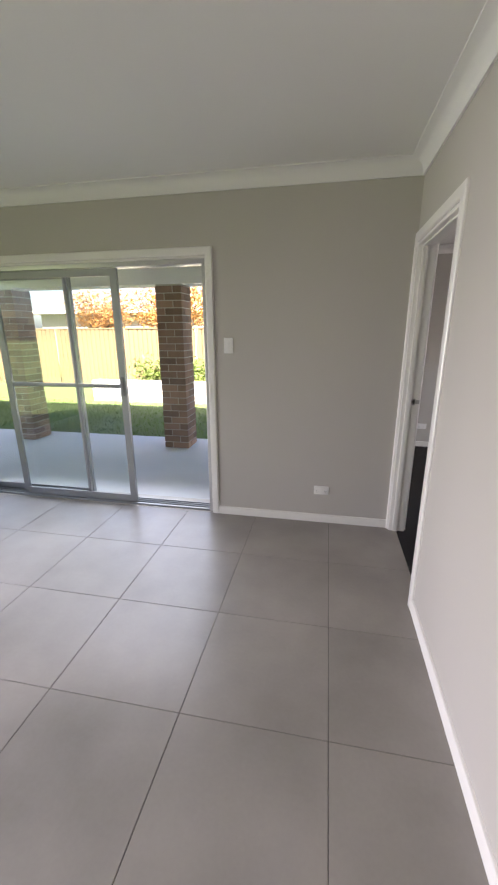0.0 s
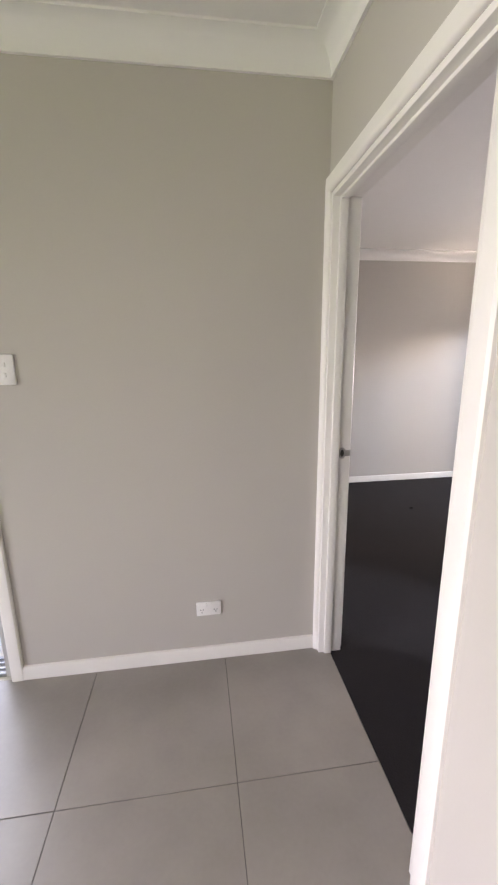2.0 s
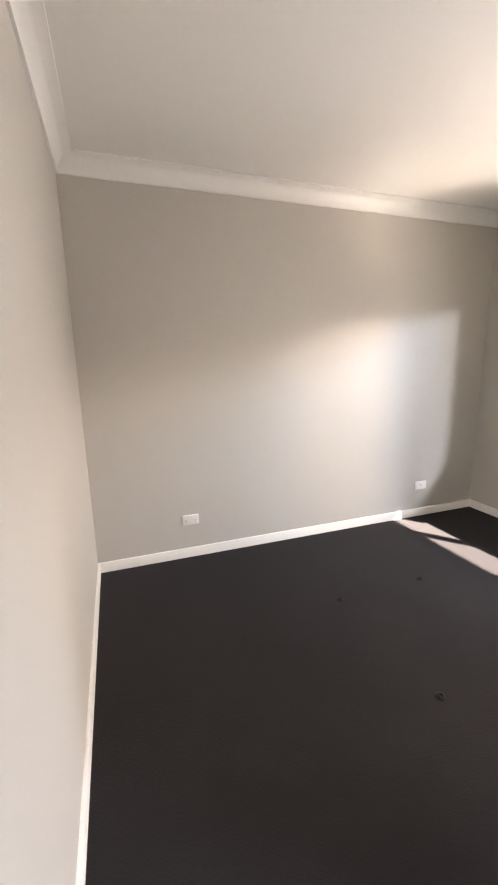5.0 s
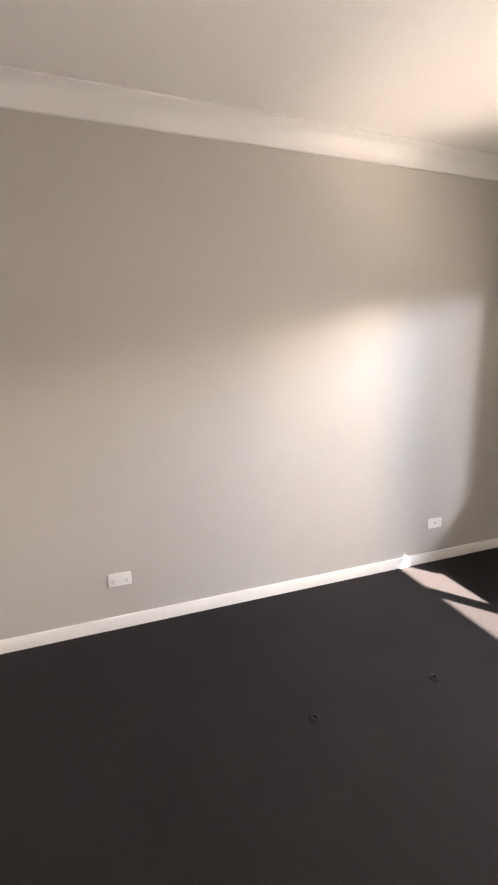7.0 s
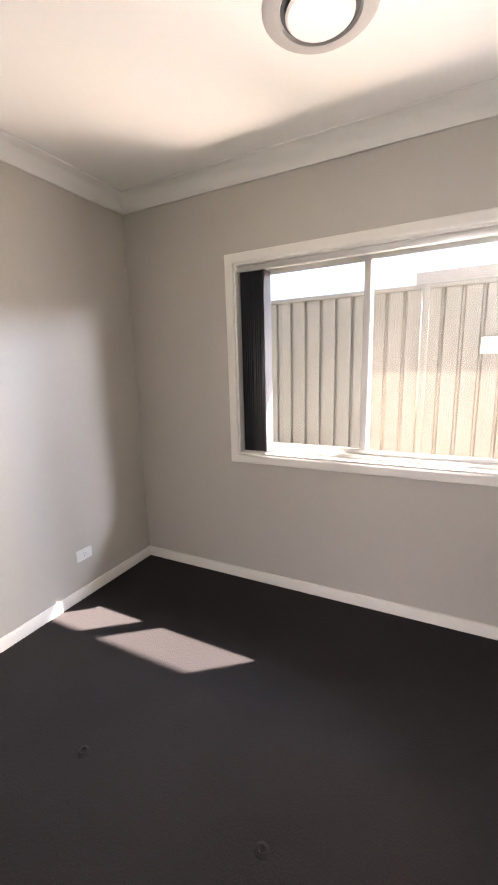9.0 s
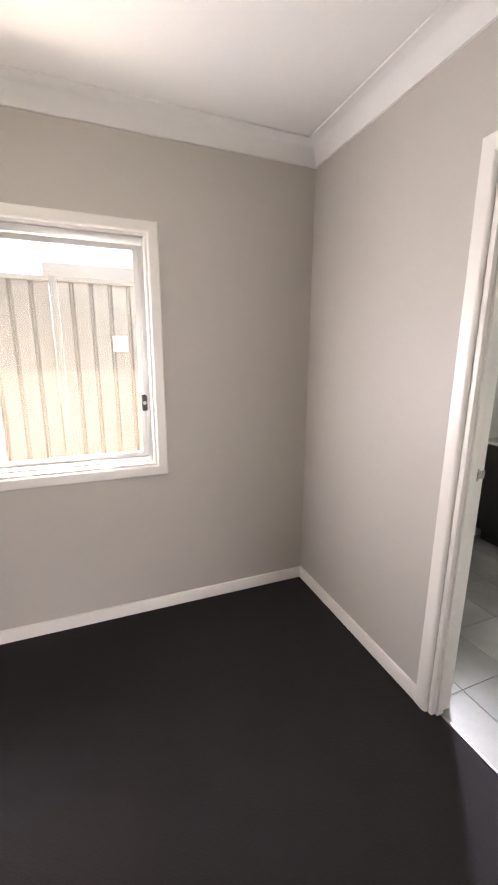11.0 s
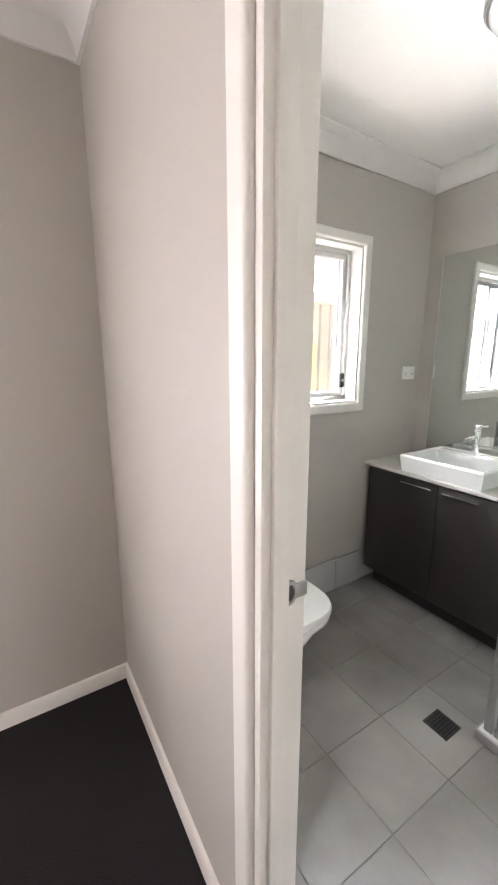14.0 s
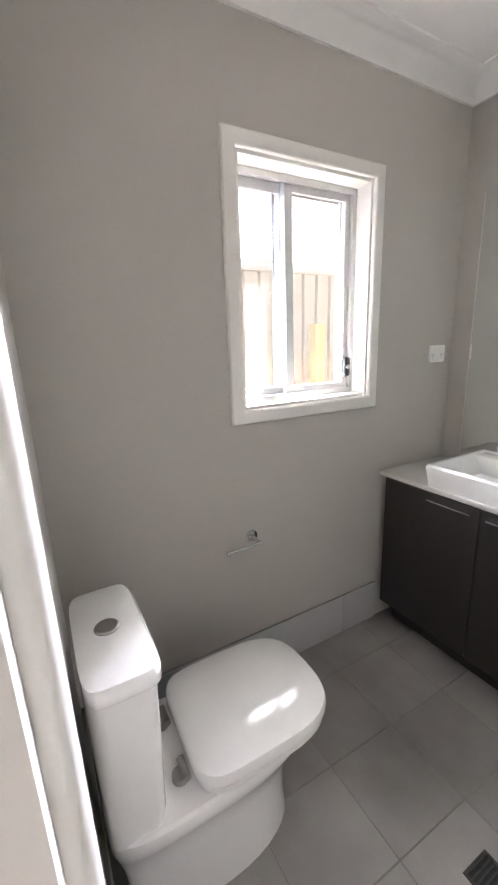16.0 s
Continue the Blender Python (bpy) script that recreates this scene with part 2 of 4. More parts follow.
def cyl(bm, p, q, r, r2=None, seg=24, bevel=0.0):
    p, q = Vector(p), Vector(q)
    d = q - p
    m = Matrix.Translation((p + q) / 2) @ d.to_track_quat("Z", "Y").to_matrix().to_4x4()
    res = bmesh.ops.create_cone(bm, cap_ends=True, segments=seg, radius1=r, radius2=r if r2 is None else r2, depth=d.length, matrix=m)
    if bevel:
        es = [e for e in {e for v in res["verts"] for e in v.link_edges} if any(len(f.verts) > 4 for f in e.link_faces)]
        bmesh.ops.bevel(bm, geom=es, offset=bevel, segments=2, profile=0.5, affect="EDGES")
    return bm


def lathe(profile, centre, seg=40):
    """Turn (radius, height) pairs round the vertical through centre."""
    bm = bmesh.new()
    rings = []
    for r, h in profile:
        if r < 1e-5:
            rings.append([bm.verts.new((centre[0], centre[1], centre[2] + h))])
        else:
            rings.append([bm.verts.new((centre[0] + r * math.cos(a), centre[1] + r * math.sin(a), centre[2] + h))
                          for a in (2 * math.pi * i / seg for i in range(seg))])
    for a, b in zip(rings, rings[1:]):
        for i in range(seg):
            vs = [a[i % len(a)], a[(i + 1) % len(a)], b[(i + 1) % len(b)], b[i % len(b)]]
            vs = list(dict.fromkeys(vs))
            if len(vs) > 2:
                bm.faces.new(vs)
    bmesh.ops.recalc_face_normals(bm, faces=bm.faces)
    return bm


def sweep(pts, profile, closed=False, m=None):
    """Run a profile of (inset to the left, height) along a flat line of points, with mitred corners."""
    bm = bmesh.new()
    P = [Vector(p) for p in pts]
    k = len(P)
    rings = []
    for i, p in enumerate(P):
        ns = []
        for a, b in ((i - 1, i), (i, i + 1)):
            if closed or (a >= 0 and b < k):
                d = (P[b % k] - P[a % k]).normalized()
                ns.append(Vector((-d.y, d.x)))
        if len(ns) == 2:
            s = ns[0] + ns[1]
            nrm = s / max(1e-6, 1 + ns[0].dot(ns[1]))
        else:
            nrm = ns[0]
        rings.append([bm.verts.new((p.x + nrm.x * d, p.y + nrm.y * d, h)) for d, h in profile])
    q = len(profile)
    for i in range(k if closed else k - 1):
        a, b = rings[i], rings[(i + 1) % k]
        for j in range(q):
            bm.faces.new((a[j], a[(j + 1) % q], b[(j + 1) % q], b[j]))
    if not closed:
        bm.faces.new(rings[0])
        bm.faces.new(rings[-1])
    bmesh.ops.recalc_face_normals(bm, faces=bm.faces)
    if m is not None:
        bm.transform(m)
    return bm


def mesh_of(bm, name, material, smooth=True):
    me = bpy.data.meshes.new(name)
    bm.to_mesh(me)
    bm.free()
    me.materials.append(material)
    if smooth:
        me.polygons.foreach_set("use_smooth", [True] * len(me.polygons))
        me.set_sharp_from_angle(angle=radians(35))
    return me


def part(name, bm, material, parent=None, label="", smooth=True):
    ob = new(name, mesh_of(bm, name, material, smooth))
    ob.parent = parent
    if label:
        tagged(ob, label)
    return ob


def thing(name, label, category, group="", kind="", at=None):
    ob = new(name)
    ob.empty_display_size = 0.1
    if at:
        ob.location = at
    return tagged(ob, label, category, group, kind)


def structure(name, bm, material, label, category, smooth=True):
    return tagged(part(name, bm, material, None, "", smooth), label, category, kind="structure")


def wall(name, axis, p0, p1, a0, a1, z0, z1, openings, label):
    """A wall across `axis` from p0 to p1, running a0 to a1, with openings (b0, b1, zb, zt) cut right through."""
    bm = bmesh.new()

    def put(b0, b1, c0, c1):
        if b1 - b0 > 1e-4 and c1 - c0 > 1e-4:
            if axis == "x":
                box(bm, p0, p1, b0, b1, c0, c1)
            else:
                box(bm, b0, b1, p0, p1, c0, c1)
    last = a0
    for b0, b1, zb, zt in sorted(openings):
        put(last, b0, z0, z1)
        put(b0, b1, z0, zb)
        put(b0, b1, zt, z1)
        last = b1
    put(last, a1, z0, z1)
    return structure(name, bm, PAINT, label, "wall", smooth=False)


# ---- plan ----
XW, XP0, XP1, XE = -4.60, 0.0, 0.11, 3.318       # living west, partition faces, window wall
YLN, YLS = 2.585, -3.2                           # living north face, living south
YBN, YBS = 4.985, 1.836                          # bedroom north and south faces
YEN, YES = 1.742, -0.116                         # ensuite north and south faces
XEW = 1.34                                       # ensuite west face
YAL = 1.50                                       # entry recess, south face
ZL, ZB = 2.51, 2.445                              # ceilings
DTOP = 2.04
D1 = (1.680, 2.553)
D2 = (1.43, 2.25)
D2TOP = 1.99
SL = (-3.92, -1.44, 0.0, 2.02)
W1 = (2.72, 4.185, 0.845, 1.955)
W2 = (0.455, 1.06, 1.168, 2.0)
WT = 0.24                                        # outer wall thickness

wall("wall_living_east", "x", XP0, XP1, YLS - 0.1, YLN, -0.1, 2.6, [(D1[0], D1[1], -0.01, DTOP)], "warm grey painted plaster partition wall with doorway")
wall("wall_living_north", "y", YLN, YLN + WT, XW - 0.2, XP0, -0.1, 2.6, [SL], "warm grey painted plaster wall with sliding door")
wall("wall_bedroom_west", "x", XP0 - 0.13, XP1, YLN + 0.003, YBN + WT, -0.1, 2.6, [], "warm grey painted plaster bedroom wall")
wall("wall_living_west", "x", XW - 0.2, XW, YLS - 0.1, YLN, -0.1, 2.6, [(-2.2, 1.4, 0.1, 2.1)], "warm grey painted plaster wall with wide window")
wall("wall_living_south", "y", YLS - 0.2, YLS - 0.1, XW - 0.2, XP1, -0.1, 2.6, [], "warm grey painted plaster wall")
wall("wall_bedroom_north", "y", YBN, YBN + WT, XP1, XE + WT, -0.1, 2.6, [], "warm grey painted plaster bedroom wall")
wall("wall_window_east", "x", XE, XE + 0.15, YES - WT, YBN, -0.1, 2.6, [W1, W2], "warm grey painted plaster wall with two windows")
wall("wall_ensuite_north", "y", YEN, YBS, XEW - 0.1, XE, -0.1, 2.6, [(D2[0], D2[1], -0.01, D2TOP)], "warm grey painted partition wall with ensuite doorway")
wall("wall_ensuite_west", "x", XEW - 0.1, XEW, YES - WT, YEN, -0.1, 2.6, [], "warm grey painted ensuite wall")
wall("wall_ensuite_south", "y", YES - WT, YES, XEW, XE, -0.1, 2.6, [], "warm grey painted ensuite wall")
wall("wall_entry_south", "y", YAL - 0.1, YAL, XP1, XEW - 0.1, -0.1, 2.6, [], "warm grey painted wall closing the bedroom entry")
structure("ceiling_living", B(XW, XP0, YLS - 0.1, YLN, ZL, ZL + 0.08), CEIL, "flat white painted living room ceiling", "ceiling")
structure("ceiling_bedroom", B(XP1, XE, YBS, YBN, ZB, ZB + 0.08), CEIL, "flat white painted bedroom ceiling", "ceiling")
structure("ceiling_entry", B(XP1, XEW - 0.1, YAL, YBS, ZB, ZB + 0.08), CEIL, "flat white painted ceiling over the entry", "ceiling")
structure("ceiling_ensuite", B(XEW, XE, YES, YEN, ZB, ZB + 0.08), CEIL, "flat white painted ensuite ceiling", "ceiling")
structure("floor_bedroom", B(XP1 - 0.052, XE, YBS - 0.04, YBN, -0.08, 0.0), CARPET, "dark charcoal loop-pile carpet with furniture dents", "floor")
structure("floor_entry", B(XP1 - 0.052, XEW - 0.1, YAL, YBS - 0.04, -0.08, 0.0), CARPET, "dark charcoal loop-pile carpet", "floor")
floor_living = structure("floor_living", B(XW, XP1 - 0.052, YLS - 0.1, YLN, -0.08, -0.003), GROUT, "large grey porcelain tile floor with thin dark joints", "floor")
floor_ensuite = structure("floor_ensuite", B(XEW, XE, YES, YBS - 0.04, -0.08, -0.003), BGROUT, "light grey square tile ensuite floor", "floor")
structure("roof_lid", B(XW - 0.3, XE + WT, YLS - 0.3, YLN + WT, 2.62, 2.75), ROOF, "grey roof over the house", "roof")
structure("roof_lid_bedroom", B(XP1 - 0.24, XE + WT, YLN + WT, YBN + WT, 2.62, 2.75), ROOF, "grey roof over the bedroom wing", "roof")
structure("eave_east", B(XE + 0.15, 4.19, YES - 2.5, YBN + 0.6, 2.285, 2.42), RENDER_W, "white painted eave along the side of the house", "eave")

COVE = [(0.0, 0.0), (0.095, 0.0), (0.095, -0.008)] + [(0.095 - 0.083 * math.sin(a), -0.008 - 0.074 * (1 - math.cos(a))) for a in (math.pi / 2 * i / 7 for i in range(1, 8))] + [(0.012, -0.09), (0.0, -0.09)]


def cornice(name, pts, z, label):
    structure(name, sweep(pts, COVE, True, Matrix.Translation((0, 0, z))), CEIL, label, "cornice")


cornice("cornice_living", [(XW, YLS - 0.1), (XP0, YLS - 0.1), (XP0, YLN), (XW, YLN)], ZL, "white coved plaster cornice round the living room")
cornice("cornice_bedroom", [(XP1, YAL), (XEW - 0.1, YAL), (XEW - 0.1, YBS), (XE, YBS), (XE, YBN), (XP1, YBN)], ZB, "white coved plaster cornice round the bedroom")
cornice("cornice_ensuite", [(XEW, YES), (XE, YES), (XE, YEN), (XEW, YEN)], ZB, "white coved plaster cornice round the ensuite")

SKIRT = [(0, 0.0), (0.014, 0.0), (0.014, 0.056), (0.010, 0.064), (0.004, 0.067), (0, 0.067)]


def skirting(name, pts, label="white painted timber skirting board"):
    structure(name, sweep(pts, SKIRT), TRIM, label, "skirting")


CW = 0.058                                       # casing width
skirting("baseboard_living_east", [(XP0, YLS - 0.1), (XP0, D1[0] - CW)])
skirting("baseboard_living_north", [(XP0 - 0.02, YLN), (SL[1] + CW, YLN)])
skirting("baseboard_living_north_far", [(SL[0] - CW, YLN), (XW, YLN)])
skirting("baseboard_bedroom", [(D2[1] + CW, YBS), (XE, YBS), (XE, YBN), (XP1, YBN), (XP1, D1[1] + CW)])
skirting("baseboard_entry", [(XP1, D1[0] - CW), (XP1, YAL), (XEW - 0.1, YAL), (XEW - 0.1, YBS), (D2[0] - CW, YBS)])

CASE = [(0.0, 0.0), (-CW, 0.0), (-CW, 0.010), (-CW + 0.006, 0.016), (-0.012, 0.018), (-0.004, 0.014), (0.0, 0.008)]


def to_wall(axis, p, side):
    """From (along the wall, up, proud) to the world; side is +1 or -1 for the way that the face looks."""
    if axis == "x":
        return Matrix(((0, 0, side, p), (1, 0, 0, 0), (0, 1, 0, 0), (0, 0, 0, 1)))
    return Matrix(((1, 0, 0, 0), (0, 0, side, p), (0, 1, 0, 0), (0, 0, 0, 1)))


def casing(parent, axis, p, side, b0, b1, zb, zt, closed=False):
    g = 0.004
    pts = [(b0 - g, zb), (b1 + g, zb), (b1 + g, zt + g), (b0 - g, zt + g)]
    if closed:
        bm = sweep([(b0, zb), (b1, zb), (b1, zt), (b0, zt)], [(d * 0.92, h) for d, h in CASE], True, to_wall(axis, p, side))
    else:
        bm = sweep([(b1 + g, zb), (b1 + g, zt + g), (b0 - g, zt + g), (b0 - g, zb)], CASE, False, to_wall(axis, p, side))
    bmesh.ops.recalc_face_normals(bm, faces=bm.faces)
    return part("casing", bm, TRIM, parent, "white painted timber casing")


def doorway(name, axis, p0, p1, b, zt, label):
    top = thing(name, label, "door frame", kind="structure")
    t = 0.018

    def jb(u0, u1, v0, v1, z0, z1):
        return B(v0, v1, u0, u1, z0, z1, bevel=0.002) if axis == "x" else B(u0, u1, v0, v1, z0, z1, bevel=0.002)
    e = 0.002
    part("jamb", jb(b[0] - 0.001, b[0] + t, p0 - e, p1 + e, 0, zt), TRIM, top)
    part("jamb", jb(b[1] - t, b[1] + 0.001, p0 - e, p1 + e, 0, zt), TRIM, top)
    part("head", jb(b[0] + t, b[1] - t, p0 - e, p1 + e, zt - t, zt + 0.001), TRIM, top)
    mid = (p0 + p1) / 2
    s0, s1 = (mid - 0.030, mid + 0.004) if axis == "x" else (mid - 0.004, mid + 0.030)
    part("door_stop", jb(b[0] + t, b[0] + t + 0.011, s0, s1, 0, zt - t), TRIM, top)
    part("door_stop", jb(b[1] - t - 0.011, b[1] - t, s0, s1, 0, zt - t), TRIM, top)
    part("door_stop", jb(b[0] + t + 0.011, b[1] - t - 0.011, s0, s1, zt - t - 0.011, zt - t), TRIM, top)
    casing(top, axis, p0, -1, b[0], b[1], 0.0, zt)
    casing(top, axis, p1, 1, b[0], b[1], 0.0, zt)
    return top


d1 = doorway("door_frame_1", "x", XP0, XP1, D1, DTOP, "white painted timber door frame between tiles and carpet")


def jamb_strike(parent, axis, face, u, z, lip):
    """An oval steel plate let into a jamb, with a dark latch hole and a bent lip on the side where the door closes."""
    m = to_wall("y" if axis == "x" else "x", face, -1) @ Matrix.Translation((u, z, 0))
    oval = [(0.017 * math.cos(a), 0.025 * math.sin(a)) for a in (2 * math.pi * k / 20 for k in range(20))]
    bm = sweep(oval, [(0, -0.002), (0, 0.002), (0.002, 0.0035), (0.008, 0.0035), (0.009, -0.002)], True)
    box(bm, lip * 0.012, lip * 0.034, -0.014, 0.014, -0.001, 0.004, bevel=0.0015)
    box(bm, lip * 0.030, lip * 0.038, -0.014, 0.014, -0.004, 0.0035, bevel=0.0015)
    bm.transform(m)
    bmesh.ops.recalc_face_normals(bm, faces=bm.faces)
    ob = part("strike_plate", bm, STEEL, parent, "brushed steel strike plate")
    bm = bmesh.new()
    box(bm, -0.009, 0.009, -0.016, 0.016, -0.001, 0.001)
    bm.transform(m)
    bmesh.ops.recalc_face_normals(bm, faces=bm.faces)
    part("latch_hole", bm, BLACK, ob, "dark latch hole")


jamb_strike(d1, "x", D1[1] - 0.018, XP1 - 0.034, 1.015, 1)
d2 = doorway("door_frame_2", "y", YEN, YBS, D2, D2TOP, "white painted timber door frame of the ensuite")
jamb_strike(d2, "y", D2[1] - 0.018, YEN + 0.034, 1.005, -1)
structure("carpet_trim", B(D2[0] + 0.018, D2[1] - 0.018, YBS - 0.046, YBS - 0.034, -0.01, 0.004, bevel=0.002), STEEL, "thin metal strip where carpet meets tiles", "floor trim")


# ---- windows ----
def sash(parent, xc, y0, y1, z0, z1, w=0.035, material=ALU, dep=0.028):
    f = part("sash", sweep([(y0, z0), (y1, z0), (y1, z1), (y0, z1)], [(0, -dep / 2), (w, -dep / 2), (w, -dep / 6), (w - 0.006, dep / 6), (w - 0.006, dep / 2), (0, dep / 2)], True, to_wall("x", xc, 1)), material, parent, "pearl grey aluminium sash")
    p = part("pane", B(xc - 0.003, xc + 0.003, y0 + w - 0.008, y1 - w + 0.008, z0 + w - 0.008, z1 - w + 0.008), GLASS, parent, "clear glass pane")
    p.visible_shadow = False
    return f


def window(name, o, mid, label, latch_z, xf, screens):
    y0, y1, z0, z1 = o
    top = thing(name, label, "window", kind="structure")
    r = 0.012
    x0, x1 = XE - 0.002, xf + 0.078
    part("reveal", B(x0, x1, y0 - 0.001, y0 + r, z0, z1, bevel=0.002), TRIM, top, "white painted window reveal")
    part("reveal", B(x0, x1, y1 - r, y1 + 0.001, z0, z1, bevel=0.002), TRIM, top, "white painted window reveal")
    part("reveal", B(x0, x1, y0 + r, y1 - r, z1 - r, z1 + 0.001, bevel=0.002), TRIM, top, "white painted window reveal")
    part("window_sill", B(x0, x1, y0 + r, y1 - r, z0 - 0.001, z0 + r, bevel=0.002), TRIM, top, "white painted window sill")
    casing(top, "x", XE, -1, y0, y1, z0, z1, True)
    a0, a1, b0, b1 = y0 + r, y1 - r, z0 + r, z1 - r
    prof = [(0, -0.045), (0.022, -0.045), (0.022, -0.03), (0.010, -0.03), (0.010, 0.03), (0.022, 0.03), (0.022, 0.045), (0, 0.045)]
    part("window_frame", sweep([(a0, b0), (a1, b0), (a1, b1), (a0, b1)], prof, True, to_wall("x", xf + 0.035, 1)), ALU, top, "pearl grey aluminium outer frame")
    sash(top, xf + 0.020, a0 + 0.012, mid + 0.02, b0 + 0.012, b1 - 0.012)
    sash(top, xf + 0.052, mid - 0.02, a1 - 0.012, b0 + 0.012, b1 - 0.012)
    for u0, u1 in screens:
        part("fly_screen", B(xf + 0.0765, xf + 0.0775, u0, u1, b0 + 0.014, b1 - 0.014), SCREEN, top, "fine insect screen outside the glass")
        part("screen_frame", sweep([(u0, b0 + 0.012), (u1, b0 + 0.012), (u1, b1 - 0.012), (u0, b1 - 0.012)], [(0, -0.006), (0.018, -0.006), (0.018, 0.006), (0, 0.006)], True, to_wall("x", xf + 0.085, 1)), ALU, top, "aluminium screen frame")
    lt = part("latch", B(xf - 0.012, xf + 0.008, a0 + 0.012, a0 + 0.044, latch_z - 0.042, latch_z + 0.042, bevel=0.008), BLACK, top, "black sash latch")
    bm = cyl(bmesh.new(), (xf - 0.016, a0 + 0.029, latch_z), (xf - 0.010, a0 + 0.029, latch_z), 0.009, seg=14)
    part("latch_button", bm, STEEL, lt, "steel latch button")
    return top


window("window_1", W1, 3.445, "white-trimmed aluminium sliding window of the bedroom", 1.165, 3.39, [(W1[0] + 0.016, 3.455)])
window("window_2", W2, 0.79, "white-trimmed small aluminium sliding window of the ensuite", 1.29, 3.40, [(W2[0] + 0.016, 0.80), (0.80, W2[1] - 0.016)])

# sliding door
sd = thing("door_sliding", "grey aluminium sliding glass door standing partly open", "sliding door", kind="structure")
part("head", B(SL[0], SL[1], YLN + 0.02, YLN + 0.14, SL[3] - 0.045, SL[3] + 0.001, bevel=0.003), ALU, sd, "aluminium door head")
part("jamb", B(SL[1] - 0.03, SL[1] + 0.001, YLN + 0.02, YLN + 0.14, 0, SL[3] - 0.045, bevel=0.003), ALU, sd, "aluminium door jamb")
part("jamb", B(SL[0] - 0.001, SL[0] + 0.03, YLN + 0.02, YLN + 0.14, 0, SL[3] - 0.045, bevel=0.003), ALU, sd, "aluminium door jamb")
trk = part("track", B(SL[0] + 0.03, SL[1] - 0.03, YLN + 0.02, YLN + 0.14, -0.01, 0.016, bevel=0.002), GREYALU, sd, "grey aluminium floor track")
for yy in (0.045, 0.078, 0.111):
    part("rail", B(SL[0] + 0.03, SL[1] - 0.03, YLN + yy, YLN + yy + 0.005, 0.016, 0.026), GREYALU, trk)
casing(sd, "y", YLN, -1, SL[0], SL[1], 0.0, SL[3])
part("lining", B(SL[0], SL[1], YLN - 0.002, YLN + 0.02, SL[3] - 0.012, SL[3] + 0.002), TRIM, sd, "white timber lining")


def slider(x0, x1, yc, w=0.055, bars=(), mullion=None, material=GREYALU):
    z0, z1 = 0.03, SL[3] - 0.05
    f = part("panel", sweep([(x0, z0), (x1, z0), (x1, z1), (x0, z1)], [(0, -0.016), (w, -0.016), (w, 0.004), (w - 0.008, 0.016), (0, 0.016)], True, to_wall("y", yc, 1)), material, sd, "grey aluminium door panel")
    for z in bars:
        part("mid_rail", B(x0 + w, x1 - w, yc - 0.012, yc + 0.012, z - 0.016, z + 0.016, bevel=0.002), material, f)
    if mullion:
        part("mullion", B(mullion - 0.014, mullion + 0.014, yc - 0.013, yc + 0.013, z0 + w, z1 - w, bevel=0.002), material, f)
    p = part("pane", B(x0 + w - 0.008, x1 - w + 0.008, yc - 0.003, yc + 0.003, z0 + w - 0.008, z1 - w + 0.008), GLASS, f, "clear glass door pane")
    p.visible_shadow = False
    return f


slider(-3.31, -2.16, YLN + 0.048, bars=(1.06,), mullion=-2.62)
slider(-3.89, -2.62, YLN + 0.114, bars=())
part("pull_handle", B(-2.205, -2.18, YLN + 0.012, YLN + 0.034, 0.98, 1.14, bevel=0.006), GREYALU, sd, "grey door pull")


# ---- switches and sockets ----
def plate(name, axis, p, side, u, z, w, h, label, kinds):
    m = to_wall(axis, p, side) @ Matrix.Translation((u, z, 0))
    top = thing(name, label, "switch" if "switch" in name else "power outlet")
    bm = B(-w / 2, w / 2, -h / 2, h / 2, 0, 0.009, bevel=0.004)
    bm.transform(m)
    bmesh.ops.recalc_face_normals(bm, faces=bm.faces)
    part("plate", bm, PLASTIC, top)
    for kk, du, dz in kinds:
        if kk == "rocker":
            bm = B(du - 0.005, du + 0.005, dz - 0.009, dz + 0.009, 0.008, 0.0125, bevel=0.0015)
            bm.transform(m)
            bmesh.ops.recalc_face_normals(bm, faces=bm.faces)
            part("rocker", bm, PLASTIC, top)
        else:
            bm = bmesh.new()
            for sx, sz, ang in ((-0.006, 0.004, 0.5), (0.006, 0.004, -0.5), (0, -0.008, 0)):
                b2 = bmesh.new()
                box(b2, -0.001, 0.001, -0.004, 0.004, 0.0085, 0.0098)
                b2.transform(Matrix.Translation((du + sx, dz + sz, 0)) @ Matrix.Rotation(ang, 4, "Z"))
                me = bpy.data.meshes.new("t")
                b2.to_mesh(me)
                b2.free()
                bm.from_mesh(me)
                bpy.data.meshes.remove(me)
            bm.transform(m)
            part("socket", bm, BLACK, top, "dark socket slots")
    return top


SOCK = [("rocker", -0.012, 0.022), ("rocker", 0.012, 0.022), ("socket", -0.032, -0.008), ("socket", 0.032, -0.008)]
plate("light_switch", "y", YLN, -1, -1.27, 1.395, 0.072, 0.115, "white plastic light switch beside the sliding door", [("rocker", 0, 0.02), ("rocker", 0, -0.02)])
plate("power_outlet", "y", YLN, -1, -0.53, 0.275, 0.115, 0.072, "white double power outlet on the living wall", SOCK)
plate("power_outlet", "y", YBN, -1, 0.735, 0.275, 0.115, 0.072, "white double power outlet on the bedroom wall", SOCK)
plate("antenna_outlet", "y", YBN, -1, 2.735, 0.275, 0.115, 0.072, "white plate with antenna socket near the window corner", [("socket", 0, 0)])
plate("power_outlet", "x", XE, -1, 0.0, 1.325, 0.115, 0.08, "white power outlet beside the ensuite mirror", SOCK)


